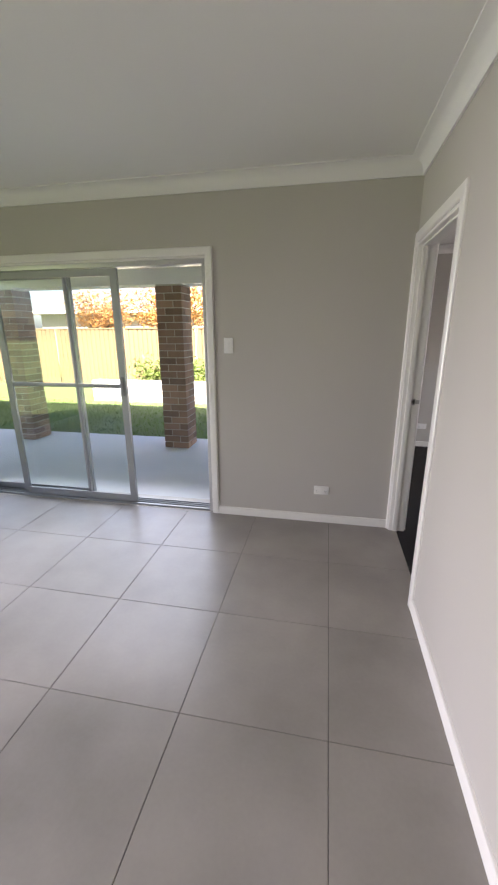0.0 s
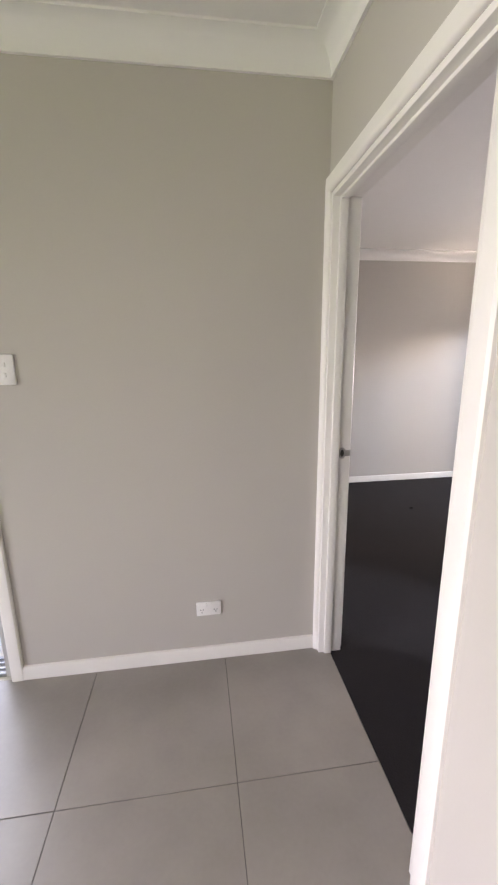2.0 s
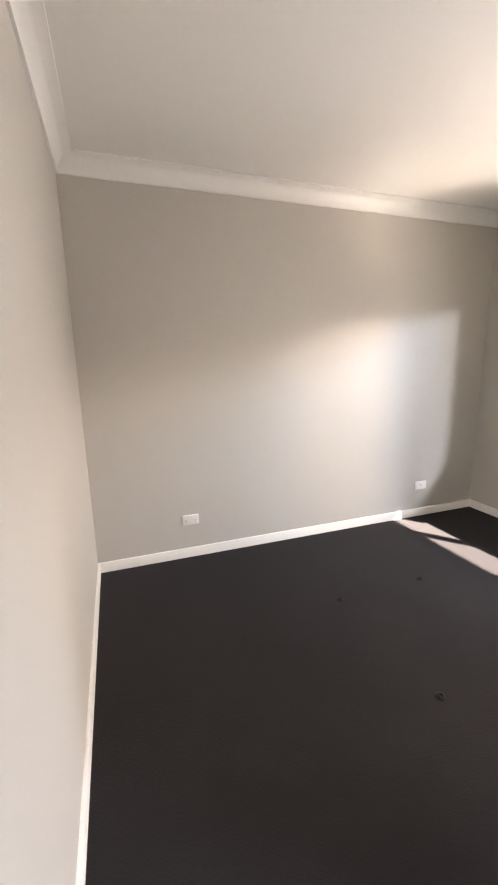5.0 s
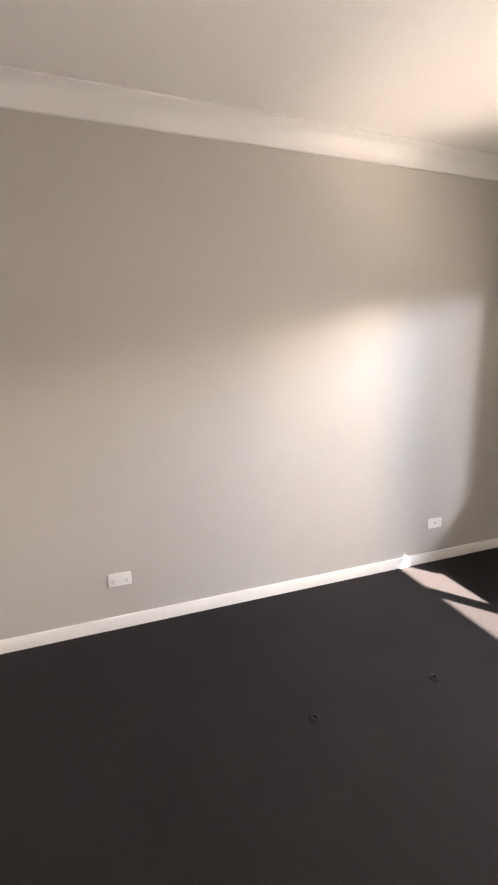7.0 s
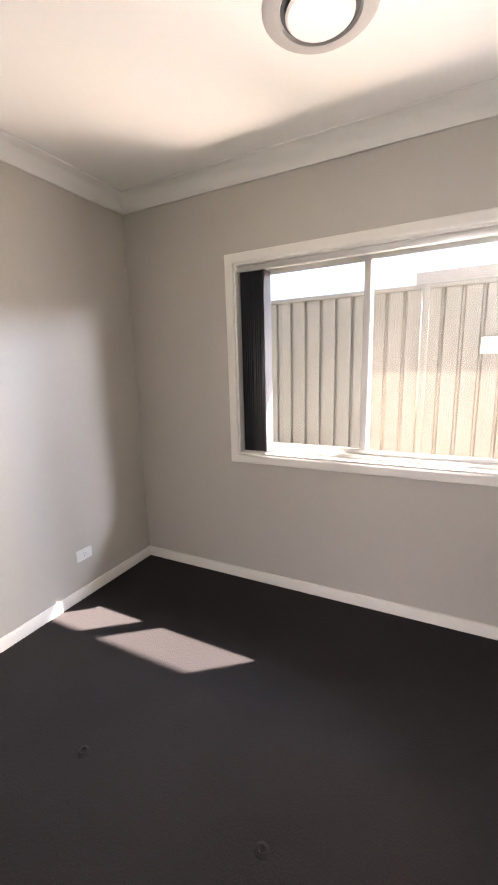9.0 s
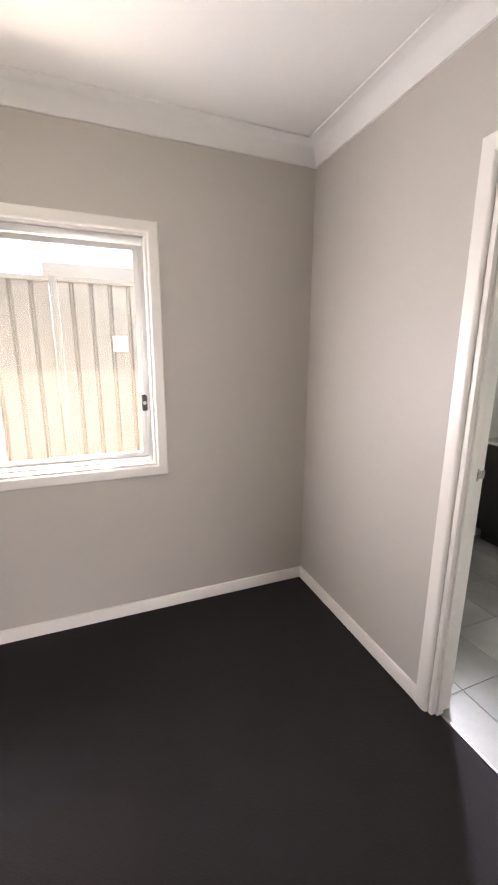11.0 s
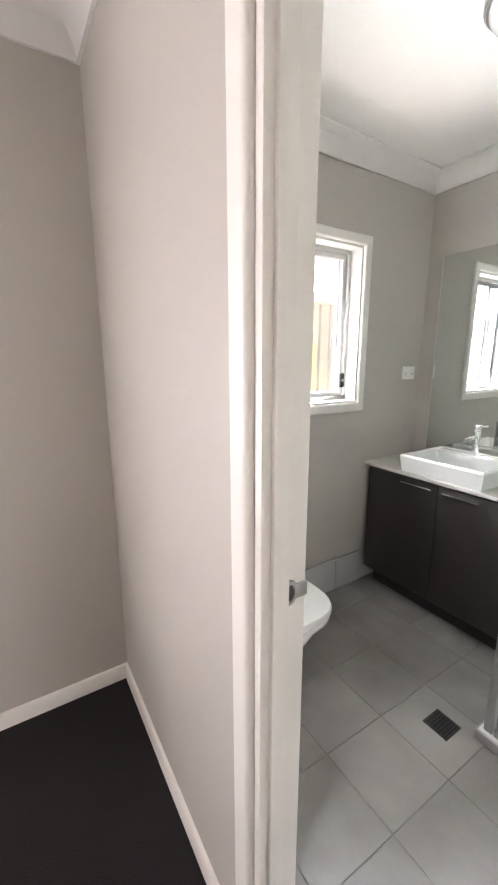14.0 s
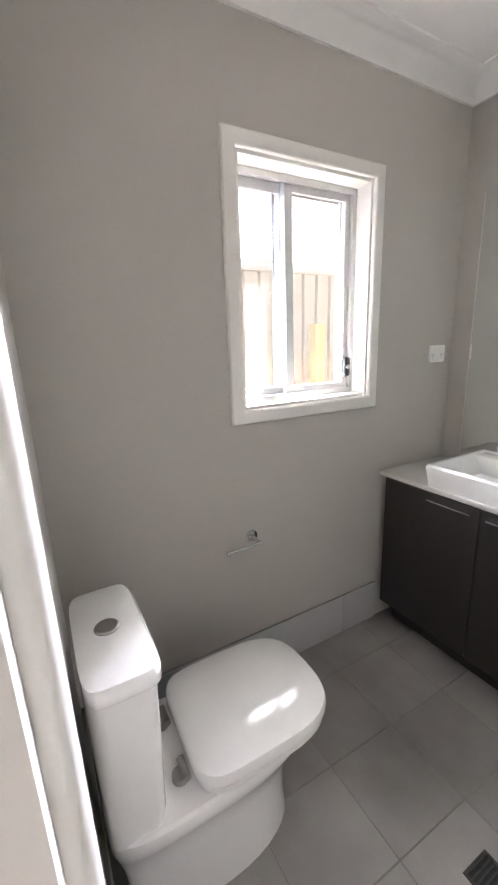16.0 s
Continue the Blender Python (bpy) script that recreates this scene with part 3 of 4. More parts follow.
# ---- ceiling fittings ----
def oyster_light(x, y, z, label, k):
    top = thing("ceiling_light", label, "ceiling light", at=None)
    part("base_ring", lathe([(k * u, v) for u, v in [(0, 0), (0.150, 0), (0.155, -0.008), (0.155, -0.034), (0.148, -0.040), (0.138, -0.036), (0, -0.034)]], (x, y, z)), STEEL, top, "satin grey metal base ring")
    part("shade", lathe([(k * u, v) for u, v in [(0.140, -0.034), (0.138, -0.050), (0.128, -0.066), (0.105, -0.088), (0.070, -0.104), (0.030, -0.112), (0, -0.113)]], (x, y, z)), FROST, top, "frosted white glass shade")
    return top


oyster_light(1.80, 3.40, ZB, "round frosted oyster light on the bedroom ceiling", 0.80)
oyster_light(2.43, 0.76, ZB, "round frosted oyster light on the ensuite ceiling", 0.95)
vent = thing("ceiling_vent", "round white air vent in the bedroom ceiling", "air vent")
# the ring's grey imitates the shade on it
part("outer_ring", lathe([(0.120, -0.001), (0.128, -0.014), (0.165, -0.012), (0.178, -0.003), (0.178, 0.0), (0.120, 0.0)], (2.605, 3.47, ZB)), SHADEPL, vent, "white outer ring toned grey for its shade")
part("disc", lathe([(0, -0.024), (0.098, -0.024), (0.106, -0.018), (0.100, -0.012), (0, -0.012)], (2.605, 3.47, ZB)), PLASTIC, vent)
# black disc stands in for the shade inside the vent
part("throat", lathe([(0.0, -0.001), (0.122, -0.001), (0.122, -0.004), (0.0, -0.004)], (2.605, 3.47, ZB)), BLACK, vent, "black disc for the shade in the vent gap")

# ---- bedroom blind ----
bl = thing("vertical_blind", "dark fabric vertical blind drawn to one side", "blind")
part("head_rail", B(3.328, 3.362, W1[0] + 0.02, W1[1] - 0.014, W1[3] - 0.045, W1[3] - 0.014, bevel=0.003), ALU, bl, "pale aluminium head rail")
for i in range(13):
    yb = 4.140 - i * 0.0125
    bm = B(-0.044, 0.044, -0.0009, 0.0009, 0, 1.03)
    bm.transform(Matrix.Translation((3.348, yb, W1[2] + 0.028)) @ Matrix.Rotation(random.uniform(-0.12, 0.12), 4, "Z"))
    part("blind_slat", bm, BLIND, bl)

# ---- carpet dents ----
for i, (x, y) in enumerate(((1.998, 4.167), (1.428, 4.162), (1.448, 3.454), (2.015, 3.448))):
    bm = lathe([(0.0, 0.002), (0.006, 0.002), (0.011, 0.008), (0.016, 0.006), (0.024, 0.0005)], (x, y, 0), 18)
    for v in bm.verts:
        v.co.z += 0.004 * noise.noise(v.co * 60)
    tagged(part("carpet_dent", bm, CARPET), "furniture dent pressed into the dark carpet", "carpet dent", "dents in the carpet", "structure")


# ---- ensuite ----
vx0, vx1, vy, vz = 2.40, 3.296, 0.345, 0.80
van = thing("vanity", "dark laminate two-door vanity cabinet on a kickboard", "vanity cabinet")
part("body", B(vx0 + 0.01, vx1 - 0.01, YES + 0.003, vy - 0.03, 0.11, vz - 0.022, bevel=0.002), VENEER, van)
part("kickboard", B(vx0 + 0.03, vx1 - 0.03, YES + 0.003, vy - 0.09, 0.0, 0.11), VENEER, van)
mid = (vx0 + vx1) / 2 - 0.01
for a, b, h0, h1 in ((vx0 + 0.012, mid - 0.002, mid - 0.215, mid - 0.03), (mid + 0.002, vx1 - 0.012, mid + 0.03, mid + 0.215)):
    d = part("door", B(a, b, vy - 0.028, vy - 0.010, 0.115, vz - 0.028, bevel=0.0015), VENEER, van)
    part("handle", B(h0, h1, vy - 0.012, vy + 0.006, vz - 0.062, vz - 0.055, bevel=0.002), CHROME, d, "thin chrome edge pull")
tagged(part("stone_bench", B(vx0, XE - 0.002, YES + 0.002, vy, vz - 0.02, vz, bevel=0.003), STONE), "pale stone vanity top", "bench top")
bs = thing("basin", "white rectangular ceramic basin on the vanity top", "basin")
bm = sweep([(2.63, -0.04), (3.06, -0.04), (3.06, 0.335), (2.63, 0.335)],
           [(-0.0, vz + 0.0005), (-0.012, vz + 0.085), (-0.006, vz + 0.095), (0.006, vz + 0.094), (0.016, vz + 0.085), (0.05, vz + 0.014), (0.18, vz + 0.006), (0.18, vz + 0.0005)][::1], True)
part("bowl", bm, CERAMIC, bs)
part("deck", B(2.645, 3.045, -0.030, 0.052, vz + 0.004, vz + 0.092, bevel=0.008), CERAMIC, bs)
part("waste", lathe([(0, 0.008), (0.02, 0.008), (0.024, 0.004), (0.024, 0)], (2.845, 0.16, vz + 0.004), 20), CHROME, bs, "chrome waste plug")
tp = thing("mixer_tap", "chrome cylindrical mixer tap on the basin", "tap")
tx, ty = 2.845, 0.008
part("body", cyl(bmesh.new(), (tx, ty, vz + 0.0925), (tx, ty, vz + 0.225), 0.019, bevel=0.003), CHROME, tp)
part("spout", cyl(bmesh.new(), (tx, ty + 0.01, vz + 0.192), (tx, ty + 0.125, vz + 0.186), 0.0105, seg=16, bevel=0.002), CHROME, tp)
part("lever", cyl(bmesh.new(), (tx, ty, vz + 0.2275), (tx, ty, vz + 0.258), 0.019, seg=20, bevel=0.003), CHROME, tp)
part("lever_pin", cyl(bmesh.new(), (tx, ty, vz + 0.246), (tx - 0.045, ty - 0.02, vz + 0.256), 0.0045, seg=10), CHROME, tp)
mr = thing("mirror", "large frameless wall mirror above the vanity", "mirror")
part("mirror_glass", B(2.315, 3.215, YES + 0.001, YES + 0.007, vz + 0.02, 2.0), MIRROR, mr)
part("edge_strip", B(3.215, 3.219, YES + 0.001, YES + 0.008, vz + 0.02, 2.0), ALU, mr, "polished mirror edge")

# tile skirting on the ensuite walls
for nm, a in (("baseboard_tile_east", (XE - 0.010, XE, vy + 0.0, YEN)), ("baseboard_tile_north", (D2[1] + CW, XE - 0.010, YEN - 0.010, YEN))):
    st = structure(nm, B(a[0], a[1], a[2], a[3], 0.0, 0.205), BGROUT, "pale grey tile skirting along the ensuite wall", "tile skirting")
    e = 0.003
    if nm.endswith("east"):
        y = YEN - 0.012
        while y > a[2] + 0.02:
            y2 = max(a[2], y - 0.585)
            part("tile", B(a[0] - e, a[0] + 0.001, y2 + 0.0015, y - 0.0015, 0.002, 0.204, bevel=0.001, seg=1), BSKIRT, st, smooth=False)
            y = y2
    else:
        part("tile", B(a[0], a[1] - 0.004, a[2] - e, a[2] + 0.001, 0.002, 0.204, bevel=0.001, seg=1), BSKIRT, st, smooth=False)


# toilet
def rounded(profile_rows, seg=36):
    """A closed skin through rows of (z, x half-width, y front, y back, corner power)."""
    bm = bmesh.new()
    rings = []
    for z, hw, yf, yb, pw in profile_rows:
        cy, hy = (yf + yb) / 2, (yb - yf) / 2
        ring = []
        for i in range(seg):
            a = 2 * math.pi * i / seg
            c, s = math.cos(a), math.sin(a)
            p = pw if s < 0 else 0.35
            ring.append(bm.verts.new((hw * math.copysign(abs(c) ** p, c), cy + hy * math.copysign(abs(s) ** p, s), z)))
        rings.append(ring)
    for a, b in zip(rings, rings[1:]):
        for i in range(seg):
            bm.faces.new((a[i], a[(i + 1) % seg], b[(i + 1) % seg], b[i]))
    bm.faces.new(rings[0])
    bm.faces.new(rings[-1])
    bmesh.ops.recalc_face_normals(bm, faces=bm.faces)
    return bm


TXC = 2.895
M = Matrix.Translation((TXC, 0, 0))
wc = thing("toilet", "white ceramic toilet with closed lid and close-coupled cistern", "toilet")


def wpart(name, bm, material, parent, label=""):
    bm.transform(M)
    return part(name, bm, material, parent, label)


yb = YEN - 0.016
wpart("pan", rounded([(0.000, 0.134, 1.205, yb - 0.03, 0.9), (0.020, 0.132, 1.205, yb - 0.03, 0.9), (0.100, 0.124, 1.212, yb - 0.03, 0.9), (0.200, 0.128, 1.202, yb - 0.02, 0.9),
                      (0.270, 0.142, 1.18, yb - 0.005, 0.9), (0.305, 0.160, 1.150, yb, 0.85), (0.347, 0.172, 1.130, yb, 0.8), (0.362, 0.170, 1.132, yb, 0.8), (0.368, 0.162, 1.140, yb, 0.8)]), CERAMIC, wc)
wpart("seat", rounded([(0.371, 0.166, 1.112, 1.51, 0.70), (0.375, 0.176, 1.100, 1.515, 0.70), (0.388, 0.177, 1.099, 1.515, 0.70), (0.392, 0.171, 1.106, 1.51, 0.70)]), CERAMIC, wc, "white toilet seat")
wpart("lid", rounded([(0.397, 0.172, 1.106, 1.515, 0.68), (0.400, 0.180, 1.096, 1.52, 0.68), (0.418, 0.180, 1.096, 1.52, 0.66), (0.429, 0.176, 1.101, 1.517, 0.66), (0.438, 0.156, 1.128, 1.508, 0.68), (0.443, 0.10, 1.20, 1.48, 0.8), (0.444, 0.02, 1.31, 1.38, 1)]), CERAMIC, wc, "smooth white closed lid")
for sx in (-0.080, 0.080):
    bm = cyl(bmesh.new(), (sx, 1.545, 0.366), (sx, 1.545, 0.386), 0.021, seg=18, bevel=0.003)
    cyl(bm, (sx - 0.028, 1.535, 0.394), (sx + 0.028, 1.535, 0.394), 0.010, seg=14)
    wpart("hinge", bm, STEEL, wc, "grey metal lid hinge")
wpart("cistern", rounded([(0.36, 0.150, 1.60, yb, 0.3), (0.40, 0.157, 1.592, yb, 0.3), (0.60, 0.163, 1.585, yb, 0.3), (0.752, 0.166, 1.582, yb, 0.3)]), CERAMIC, wc)
cl = wpart("cistern_lid", rounded([(0.754, 0.170, 1.575, yb, 0.3), (0.760, 0.173, 1.572, yb, 0.3), (0.780, 0.173, 1.572, yb, 0.3), (0.792, 0.166, 1.58, yb, 0.3), (0.797, 0.14, 1.60, yb - 0.02, 0.35)]), CERAMIC, wc)
wpart("flush_button", lathe([(0, 0.005), (0.024, 0.005), (0.028, 0.002), (0.028, 0)], (0, 1.655, 0.797), 24), STEEL, cl, "chrome flush button")

tph = thing("toilet_roll_holder", "chrome toilet roll holder with no roll", "toilet roll holder")
part("rose", cyl(bmesh.new(), (XE, 1.05, 0.665), (XE - 0.012, 1.05, 0.665), 0.024, bevel=0.003), CHROME, tph)
part("arm", cyl(bmesh.new(), (XE - 0.012, 1.05, 0.665), (XE - 0.068, 1.05, 0.660), 0.008, seg=14), CHROME, tph)
bm = cyl(bmesh.new(), (XE - 0.068, 1.04, 0.660), (XE - 0.068, 1.185, 0.656), 0.006, seg=14)
cyl(bm, (XE - 0.068, 1.182, 0.656), (XE - 0.068, 1.188, 0.656), 0.010, seg=14)
part("bar", bm, CHROME, tph)

dr = thing("floor_drain", "square dark grate floor drain in the tiles", "floor drain")
part("drain_frame", sweep([(2.360, 0.805), (2.460, 0.805), (2.460, 0.905), (2.360, 0.905)], [(0, -0.002), (0, 0.003), (0.009, 0.003), (0.009, -0.002)], True), GRATE, dr)
part("well", B(2.366, 2.454, 0.811, 0.899, -0.002, 0.0008), BLACK, dr)
for i in range(6):
    part("grate_bar", B(2.3755 + i * 0.0125, 2.3795 + i * 0.0125, 0.814, 0.896, 0.0008, 0.0026), GRATE, dr)

# tiled shower walls
for nm, a in (("shower_wall_south", (XEW + 0.008, 2.30, YES, YES + 0.007)), ("shower_wall_west", (XEW, XEW + 0.007, YES, 0.80))):
    lin = structure(nm, B(*a, 0.0, 2.02), BGROUT, "pale tiled shower wall lining", "tiled wall")
    e = 0.003
    for k in range(7):
        z0, z1 = 0.05 + k * 0.28, min(2.018, 0.05 + k * 0.28 + 0.278)
        for q in range(2):
            if "south" in nm:
                w = (a[1] - a[0]) / 2
                part("tile", B(a[0] + q * w + 0.001, a[0] + (q + 1) * w - 0.001, YES + 0.006, YES + 0.010, z0, z1, bevel=0.001, seg=1), WTILE, lin, smooth=False)
            else:
                w = (a[3] - a[2] - 0.012) / 2
                part("tile", B(XEW + 0.006, XEW + 0.010, a[2] + 0.011 + q * w + 0.001, a[2] + 0.011 + (q + 1) * w - 0.001, z0, z1, bevel=0.001, seg=1), WTILE, lin, smooth=False)

# shower
SX, SY, SH = 2.29, 0.775, 1.87
sh = thing("shower_enclosure", "framed glass corner shower on a low base", "shower")
part("shower_base", B(XEW + 0.002, SX + 0.02, YES + 0.002, SY + 0.02, 0.0, 0.045, bevel=0.006), CERAMIC, sh, "white low shower base")
part("sill_trim", B(XEW + 0.003, SX + 0.024, SY + 0.0205, SY + 0.026, 0.0, 0.040, bevel=0.002), FRAME, sh, "silver sill trim")
part("sill_trim", B(SX + 0.0205, SX + 0.026, YES + 0.012, SY + 0.020, 0.0, 0.040, bevel=0.002), FRAME, sh, "silver sill trim")
part("corner_post", B(SX - 0.024, SX + 0.006, SY - 0.024, SY + 0.006, 0.045, SH, bevel=0.003), FRAME, sh)
part("wall_channel", B(SX - 0.012, SX + 0.006, YES + 0.011, YES + 0.03, 0.045, SH, bevel=0.002), FRAME, sh)
part("wall_channel", B(XEW + 0.001, XEW + 0.022, SY - 0.012, SY + 0.006, 0.045, SH, bevel=0.002), FRAME, sh)
for z0, z1 in ((0.045, 0.080), (SH - 0.035, SH)):
    part("rail", B(XEW + 0.022, SX - 0.03, SY - 0.020, SY + 0.006, z0, z1, bevel=0.003), FRAME, sh)
    part("rail", B(SX - 0.020, SX + 0.006, YES + 0.03, SY - 0.03, z0, z1, bevel=0.003), FRAME, sh)
part("glass_side", B(SX - 0.010, SX - 0.004, YES + 0.03, SY - 0.03, 0.08, SH - 0.035), SHGLASS, sh, "clear side glass").visible_shadow = False
part("glass_front", B(XEW + 0.022, 1.72, SY - 0.010, SY - 0.004, 0.08, SH - 0.035), SHGLASS, sh, "clear fixed glass").visible_shadow = False
part("glass_door", B(1.725, SX - 0.034, SY - 0.006, SY, 0.08, SH - 0.035), SHGLASS, sh, "clear glass door").visible_shadow = False
hd = cyl(bmesh.new(), (SX - 0.075, SY + 0.0, 0.93), (SX - 0.075, SY + 0.030, 0.93), 0.012, seg=14)
cyl(hd, (SX - 0.075, SY + 0.026, 0.93), (SX - 0.075, SY + 0.042, 0.93), 0.034, seg=24, bevel=0.004)
part("handle", hd, GRATE, sh, "satin metal door handle")

# ---- outside ----
structure("ground", B(-60, 60, -60, 90, -0.30, -0.16), GRASS, "mown lawn reaching into the distance", "ground")
structure("patio", B(-7.5, -0.15, YLN + WT, 4.95, -0.2, -0.035, bevel=0.01), CONCRETE, "pale concrete patio slab", "patio")
structure("side_path", B(XE + 0.15, 4.95, -4, 7.0, -0.2, -0.10), PATHWAY, "grey concrete path along the house", "path")
structure("patio_ceiling", B(-7.5, -0.15, YLN + WT, 5.0, 2.40, 2.48), RENDER_W, "white patio ceiling", "ceiling")
structure("patio_beam", B(-7.5, -0.15, 4.43, 4.78, 2.05, 2.40), RENDER_W, "cream rendered beam over the patio columns", "beam")
structure("patio_roof", B(-7.6, -0.14, YLN + WT + 0.01, 5.2, 2.50, 2.62), ROOF, "grey roof over the patio", "roof")


def brick_column(x, y, w, label):
    top = thing("brick_column", label, "brick column", "patio columns", at=(x, y, 0))
    core = B(-w / 2 + 0.006, w / 2 - 0.006, -w / 2 + 0.006, w / 2 - 0.006, -0.04, 2.05)
    part("mortar_core", core, MORTAR, top, "cream mortar joints")
    L, D, H = w - 0.11 - 0.010, 0.11, 0.076
    ma = mesh_of(B(-L / 2, L / 2, -D / 2, D / 2, 0, H, bevel=0.003, seg=1), "brick", BRICK, False)
    for c in range(24):
        z = -0.035 + c * 0.0865
        f = 1 if c % 2 else -1
        for k in range(4):
            ob = new("brick", ma)
            ob.parent = top
            a = k * math.pi / 2
            u, v = f * (-(w - L) / 2), -(w - D) / 2
            ob.location = (u * math.cos(a) - v * math.sin(a), u * math.sin(a) + v * math.cos(a), z)
            ob.rotation_euler = (0, 0, a)
    return top


brick_column(-2.49, 4.61, 0.34, "brown brick patio column with cream mortar joints")
brick_column(-4.86, 4.61, 0.34, "brown brick patio column standing behind the glass door")


def fence(name, p, q, h, zb, label, post_every=2.4, skin=None):
    p, q = Vector(p), Vector(q)
    d = (q - p)
    L = d.length
    top = thing(name, label, "fence", at=(p.x, p.y, zb))
    top.rotation_euler = (0, 0, math.atan2(d.y, d.x))
    k = max(1, round(L / post_every))
    seg = L / k
    for i in range(k):
        bm = bmesh.new()
        pts, u = [], 0.03
        while u < seg - 0.06:
            for du, dv in ((0, 0), (0.085, 0), (0.094, 0.030), (0.112, 0.030), (0.121, 0)):
                if u + du < seg - 0.03:
                    pts.append((i * seg + u + du, dv))
            u += 0.150
        for off in (0.0, 0.004):
            lo = [bm.verts.new((a, b + off, 0.04)) for a, b in pts]
            hi = [bm.verts.new((a, b + off, h - 0.03)) for a, b in pts]
            for j in range(len(pts) - 1):
                q = (lo[j], lo[j + 1], hi[j + 1], hi[j])
                bm.faces.new(q if off == 0 else q[::-1])
        part("panel", bm, skin or FENCE, top, smooth=False)
        part("rail", B(i * seg + 0.03, (i + 1) * seg - 0.03, -0.022, 0.03, h - 0.04, h, bevel=0.003), skin or FENCE, top)
        part("rail", B(i * seg + 0.03, (i + 1) * seg - 0.03, -0.022, 0.03, 0, 0.05, bevel=0.003), skin or FENCE, top)
    for i in range(k + 1):
        part("post", B(i * seg - 0.028, i * seg + 0.028, -0.026, 0.034, 0, h + 0.004, bevel=0.003), skin or FENCE, top)
    return top


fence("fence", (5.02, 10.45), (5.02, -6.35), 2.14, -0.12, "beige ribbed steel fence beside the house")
fence("fence", (-16.0, 11.0), (5.0, 11.0), 1.75, -0.16, "beige ribbed steel fence at the back of the yard", skin=FENCE2)
fence("fence", (-16.0, -2.0), (-16.0, 10.95), 1.75, -0.16, "beige ribbed steel fence at the far side of the yard", skin=FENCE2)
pl = thing("vent_plate", "small white slotted plate fixed to the fence", "plate")
part("plate", B(4.975, 4.992, 2.70, 2.82, 1.43, 1.56, bevel=0.004), PLASTIC, pl)
for i in range(2):
    part("slot", B(4.972, 4.977, 2.735 + i * 0.04, 2.743 + i * 0.04, 1.44, 1.55), GREYALU, pl, "grey slot")
structure("retaining_wall", B(-6.2, 4.8, 8.3, 8.55, -0.2, 0.34, bevel=0.02), RENDER_W, "low white rendered garden wall", "garden wall")


def leafy(name, label, category, x, y, zb, height, spread, leafmat, count, trunk=True):
    top = thing(name, label, category, at=(x, y, zb))
    rng = random.Random(int(x * 100 + y * 7))
    tips = []
    if trunk:
        bm = cyl(bmesh.new(), (0, 0, 0), (0.05, 0.03, height * 0.5), 0.09, 0.05, seg=10)
        for i in range(7):
            a = i * 2.4
            e = Vector((math.cos(a) * spread * 0.6, math.sin(a) * spread * 0.6, height * rng.uniform(0.6, 0.95)))
            s = Vector((0.03, 0.02, height * rng.uniform(0.3, 0.48)))
            cyl(bm, s, e, 0.04, 0.012, seg=7)
            tips += [e, (e + s) / 2 + Vector((0, 0, 0.2))]
        part("trunk", bm, BARK, top, "brown trunk with limbs")
    else:
        tips = [Vector((rng.uniform(-spread, spread), rng.uniform(-0.25, 0.25), height * rng.uniform(0.3, 0.8))) for _ in range(max(10, int(spread * 9)))]
    r = spread * 0.42 if trunk else height * 0.32
    vs, fs = [], []
    for i in range(count):
        c = rng.choice(tips) + Vector((rng.gauss(0, r * 0.6), rng.gauss(0, r * 0.6), rng.gauss(0, r * 0.5)))
        c.z = max(0.04, c.z)
        s = rng.uniform(0.03, 0.075)
        e = Euler((rng.uniform(-1, 1), rng.uniform(-1, 1), rng.uniform(0, 6.3))).to_matrix()
        b = len(vs)
        for u, v, w in ((-1, 0, 0), (0, -0.45, 0.15), (1.2, 0, 0), (0, 0.45, 0.15)):
            vs.append(c + e @ Vector((u * s, v * s, w * s)))
        fs.append((b, b + 1, b + 2, b + 3))
    me = bpy.data.meshes.new("crown")
    me.from_pydata(vs, [], fs)
    me.materials.append(leafmat)
    ob = new("crown", me)
    ob.parent = top
    return top


leafy("hedge", "yellow-green hedge behind the low garden wall", "hedge", -0.6, 8.9, 0.0, 0.85, 4.6, LEAF, 9000, False)
leafy("shrub", "tall sunlit green shrub by the fence", "shrub", -1.75, 9.2, -0.1, 2.6, 0.9, LEAF, 5000)
leafy("tree", "orange-leaved tree beyond the back fence", "tree", -9.0, 13.5, -0.1, 3.0, 1.3, LEAF2, 5000)
leafy("tree", "orange-leaved tree beyond the back fence", "tree", -6.0, 13.0, -0.1, 3.4, 1.8, LEAF2, 6000)
leafy("tree", "green tree beyond the back fence", "tree", -2.2, 14.0, -0.1, 3.6, 1.7, LEAF, 5000)


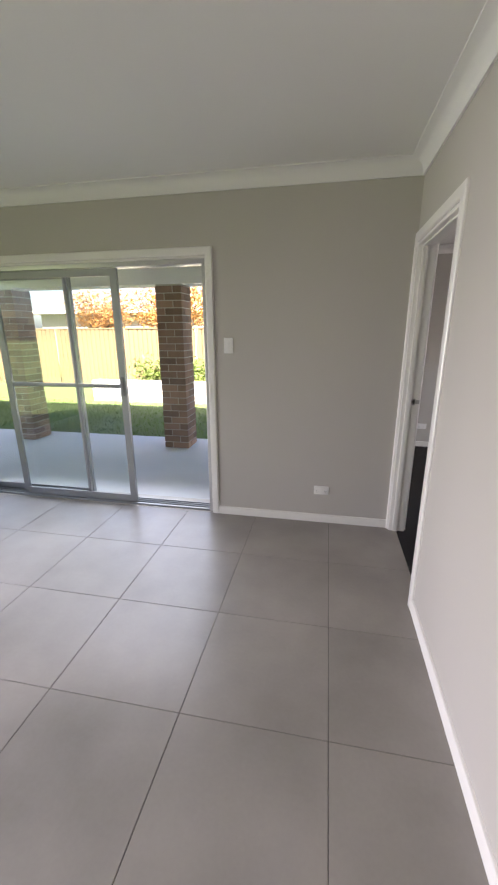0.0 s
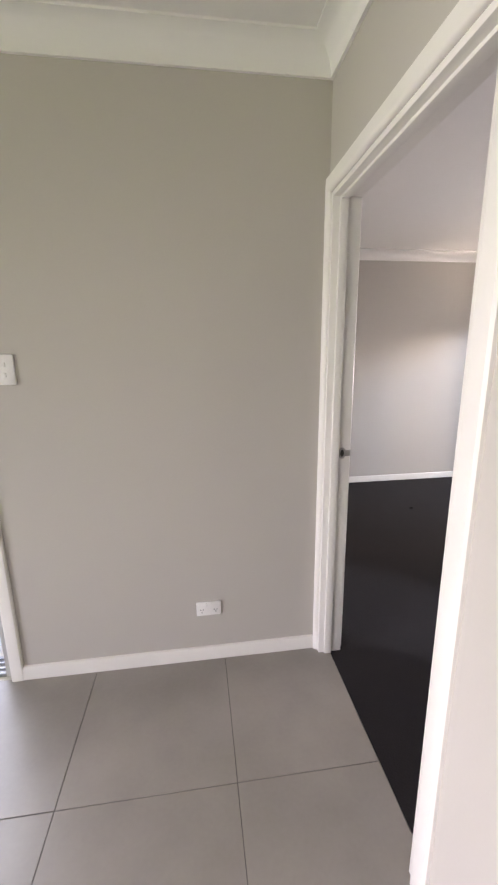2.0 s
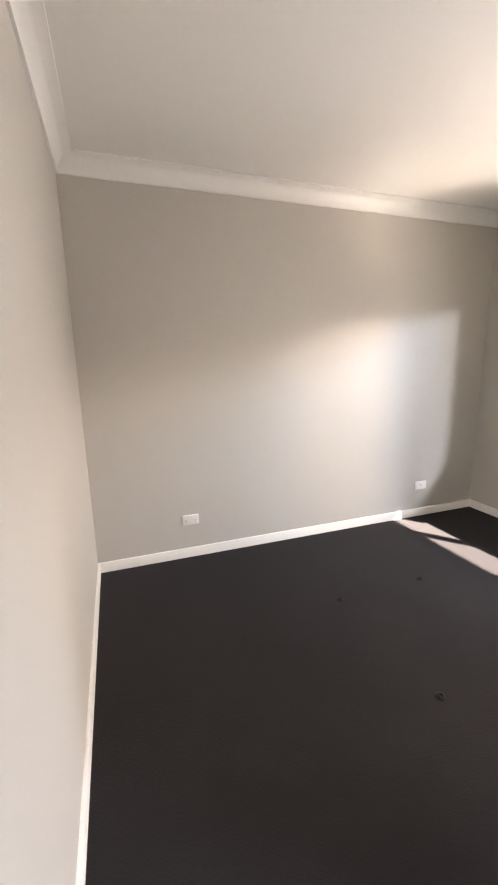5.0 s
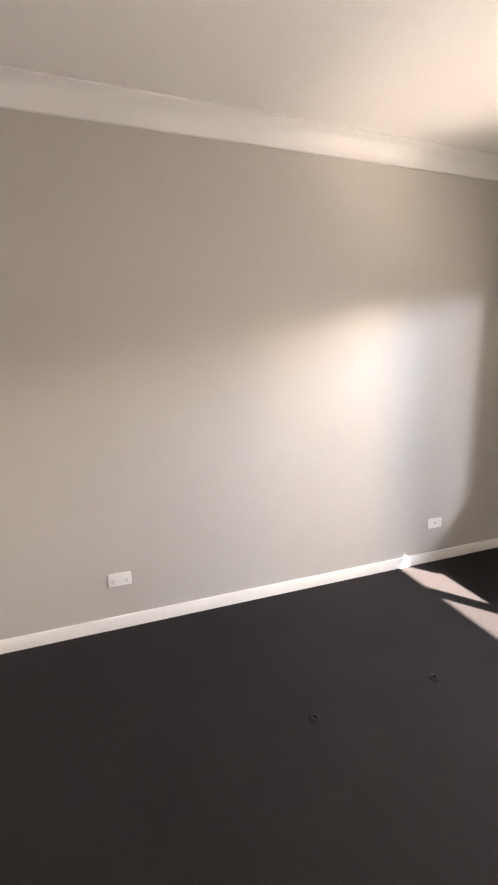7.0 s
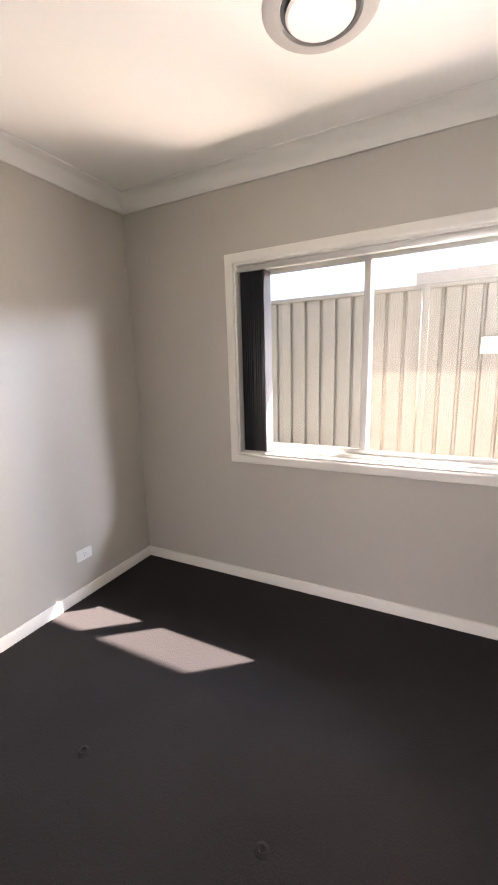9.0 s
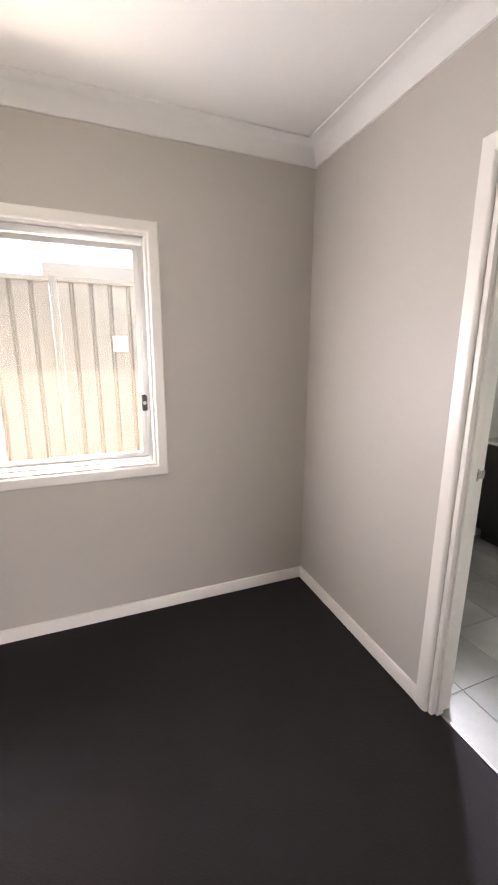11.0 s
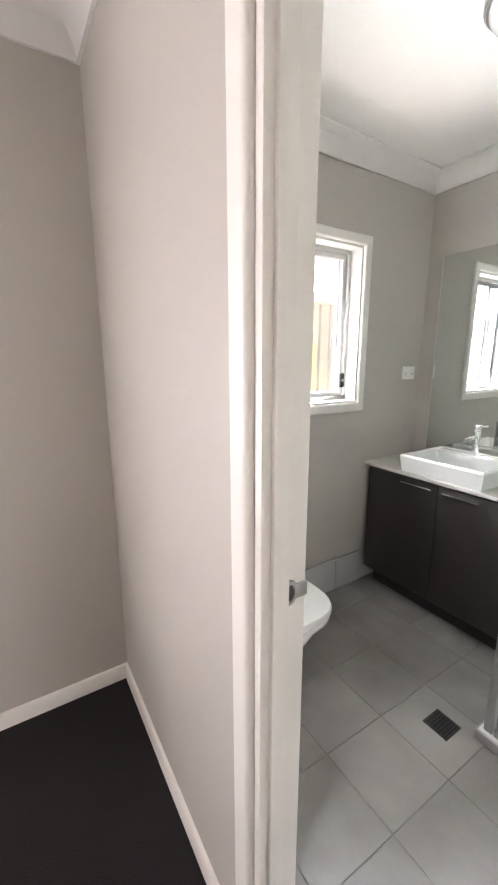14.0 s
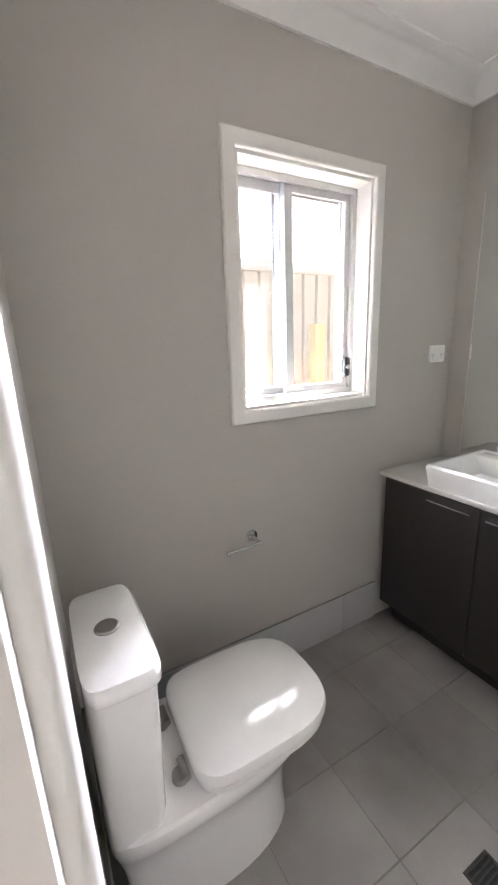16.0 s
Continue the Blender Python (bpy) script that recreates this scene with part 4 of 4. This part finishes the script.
def far_house(name, x0, x1, y0, y1, h, label, win_axis):
    top = thing(name, label, "house", at=((x0 + x1) / 2, (y0 + y1) / 2, -0.16))
    cx, cy = (x1 - x0) / 2, (y1 - y0) / 2
    part("wall", B(-cx, cx, -cy, cy, 0, h), CREAM, top, "cream rendered wall")
    e = 0.5
    bm = bmesh.new()
    lo = [bm.verts.new(v) for v in ((-cx - e, -cy - e, h), (cx + e, -cy - e, h), (cx + e, cy + e, h), (-cx - e, cy + e, h))]
    ins = min(cx, cy)
    hi = [bm.verts.new(v) for v in ((-cx + ins, -cy + ins, h + 1.6), (cx - ins, -cy + ins, h + 1.6), (cx - ins, cy - ins + 0.01, h + 1.6), (-cx + ins, cy - ins + 0.01, h + 1.6))]
    for i in range(4):
        bm.faces.new((lo[i], lo[(i + 1) % 4], hi[(i + 1) % 4], hi[i]))
    bm.faces.new(lo[::-1])
    bm.faces.new(hi)
    part("roof", bm, ROOF, top, "grey hipped roof", smooth=False)
    part("fascia", sweep([(-cx - e, -cy - e), (cx + e, -cy - e), (cx + e, cy + e), (-cx - e, cy + e)], [(0, h - 0.02), (-0.09, h - 0.02), (-0.09, h + 0.14), (0, h + 0.14)], True), CREAM, top, "cream gutter and fascia")
    return top


far_house("house", 7.2, 17.0, -9.0, 2.87, 2.45, "neighbouring cream house with grey roof past the fence", "x")
far_house("house", -15.0, -5.0, 18.0, 26.0, 2.5, "neighbouring pale house behind the back fence", "y")
# added post for an unidentified orange shape past the ensuite window
structure("gate_post", B(4.80, 4.90, -0.56, -0.46, -0.12, 1.55, bevel=0.01), ORANGE_BROWN, "orange-brown post shape beside the path", "post")

# lawn blades
rng = random.Random(5)
vs, fs = [], []
for i in range(14000):
    x, y = rng.uniform(-11, 1), rng.uniform(4.97, 8.28)
    a, h = rng.uniform(0, 6.3), rng.uniform(0.03, 0.07)
    b = len(vs)
    vs += [(x - 0.006 * math.cos(a), y - 0.006 * math.sin(a), -0.161), (x + 0.006 * math.cos(a), y + 0.006 * math.sin(a), -0.161), (x + 0.03 * math.sin(a), y + 0.03 * math.cos(a), -0.16 + h)]
    fs.append((b, b + 1, b + 2))
me = bpy.data.meshes.new("lawn_blades")
me.from_pydata(vs, [], fs)
me.materials.append(BLADE)
tagged(new("lawn_blades", me), "short green grass blades on the lawn", "grass", kind="stuff")


# ---- floor tiles ----
def lay(parent, material, xs, ys, z0, z1, gap, holes=()):
    cache = {}
    for i in range(len(xs) - 1):
        for j in range(len(ys) - 1):
            w, d = round(xs[i + 1] - xs[i] - gap, 4), round(ys[j + 1] - ys[j] - gap, 4)
            if w < 0.01 or d < 0.01:
                continue
            if (w, d) not in cache:
                cache[w, d] = mesh_of(B(-w / 2, w / 2, -d / 2, d / 2, z0, z1, bevel=0.0012, seg=1), "tile", material, False)
            ob = new("tile", cache[w, d])
            ob.parent = parent
            ob.location = ((xs[i] + xs[i + 1]) / 2, (ys[j] + ys[j + 1]) / 2, 0)


def lines(lo, hi, origin, step):
    k0 = math.floor((lo - origin) / step) + 1
    out = [lo]
    v = origin + k0 * step
    while v < hi - 1e-4:
        out.append(v)
        v += step
    return out + [hi]


lay(floor_living, TILE, lines(XW, XP1 - 0.054, -0.460, 0.60), lines(YLS - 0.1, YLN, 2.0, 0.60), -0.006, 0.0, 0.003)
lay(floor_ensuite, BTILE, lines(XEW, XE, 2.562, 0.2865), lines(YES, YBS - 0.046, 1.028, 0.293), -0.006, 0.0, 0.0035)
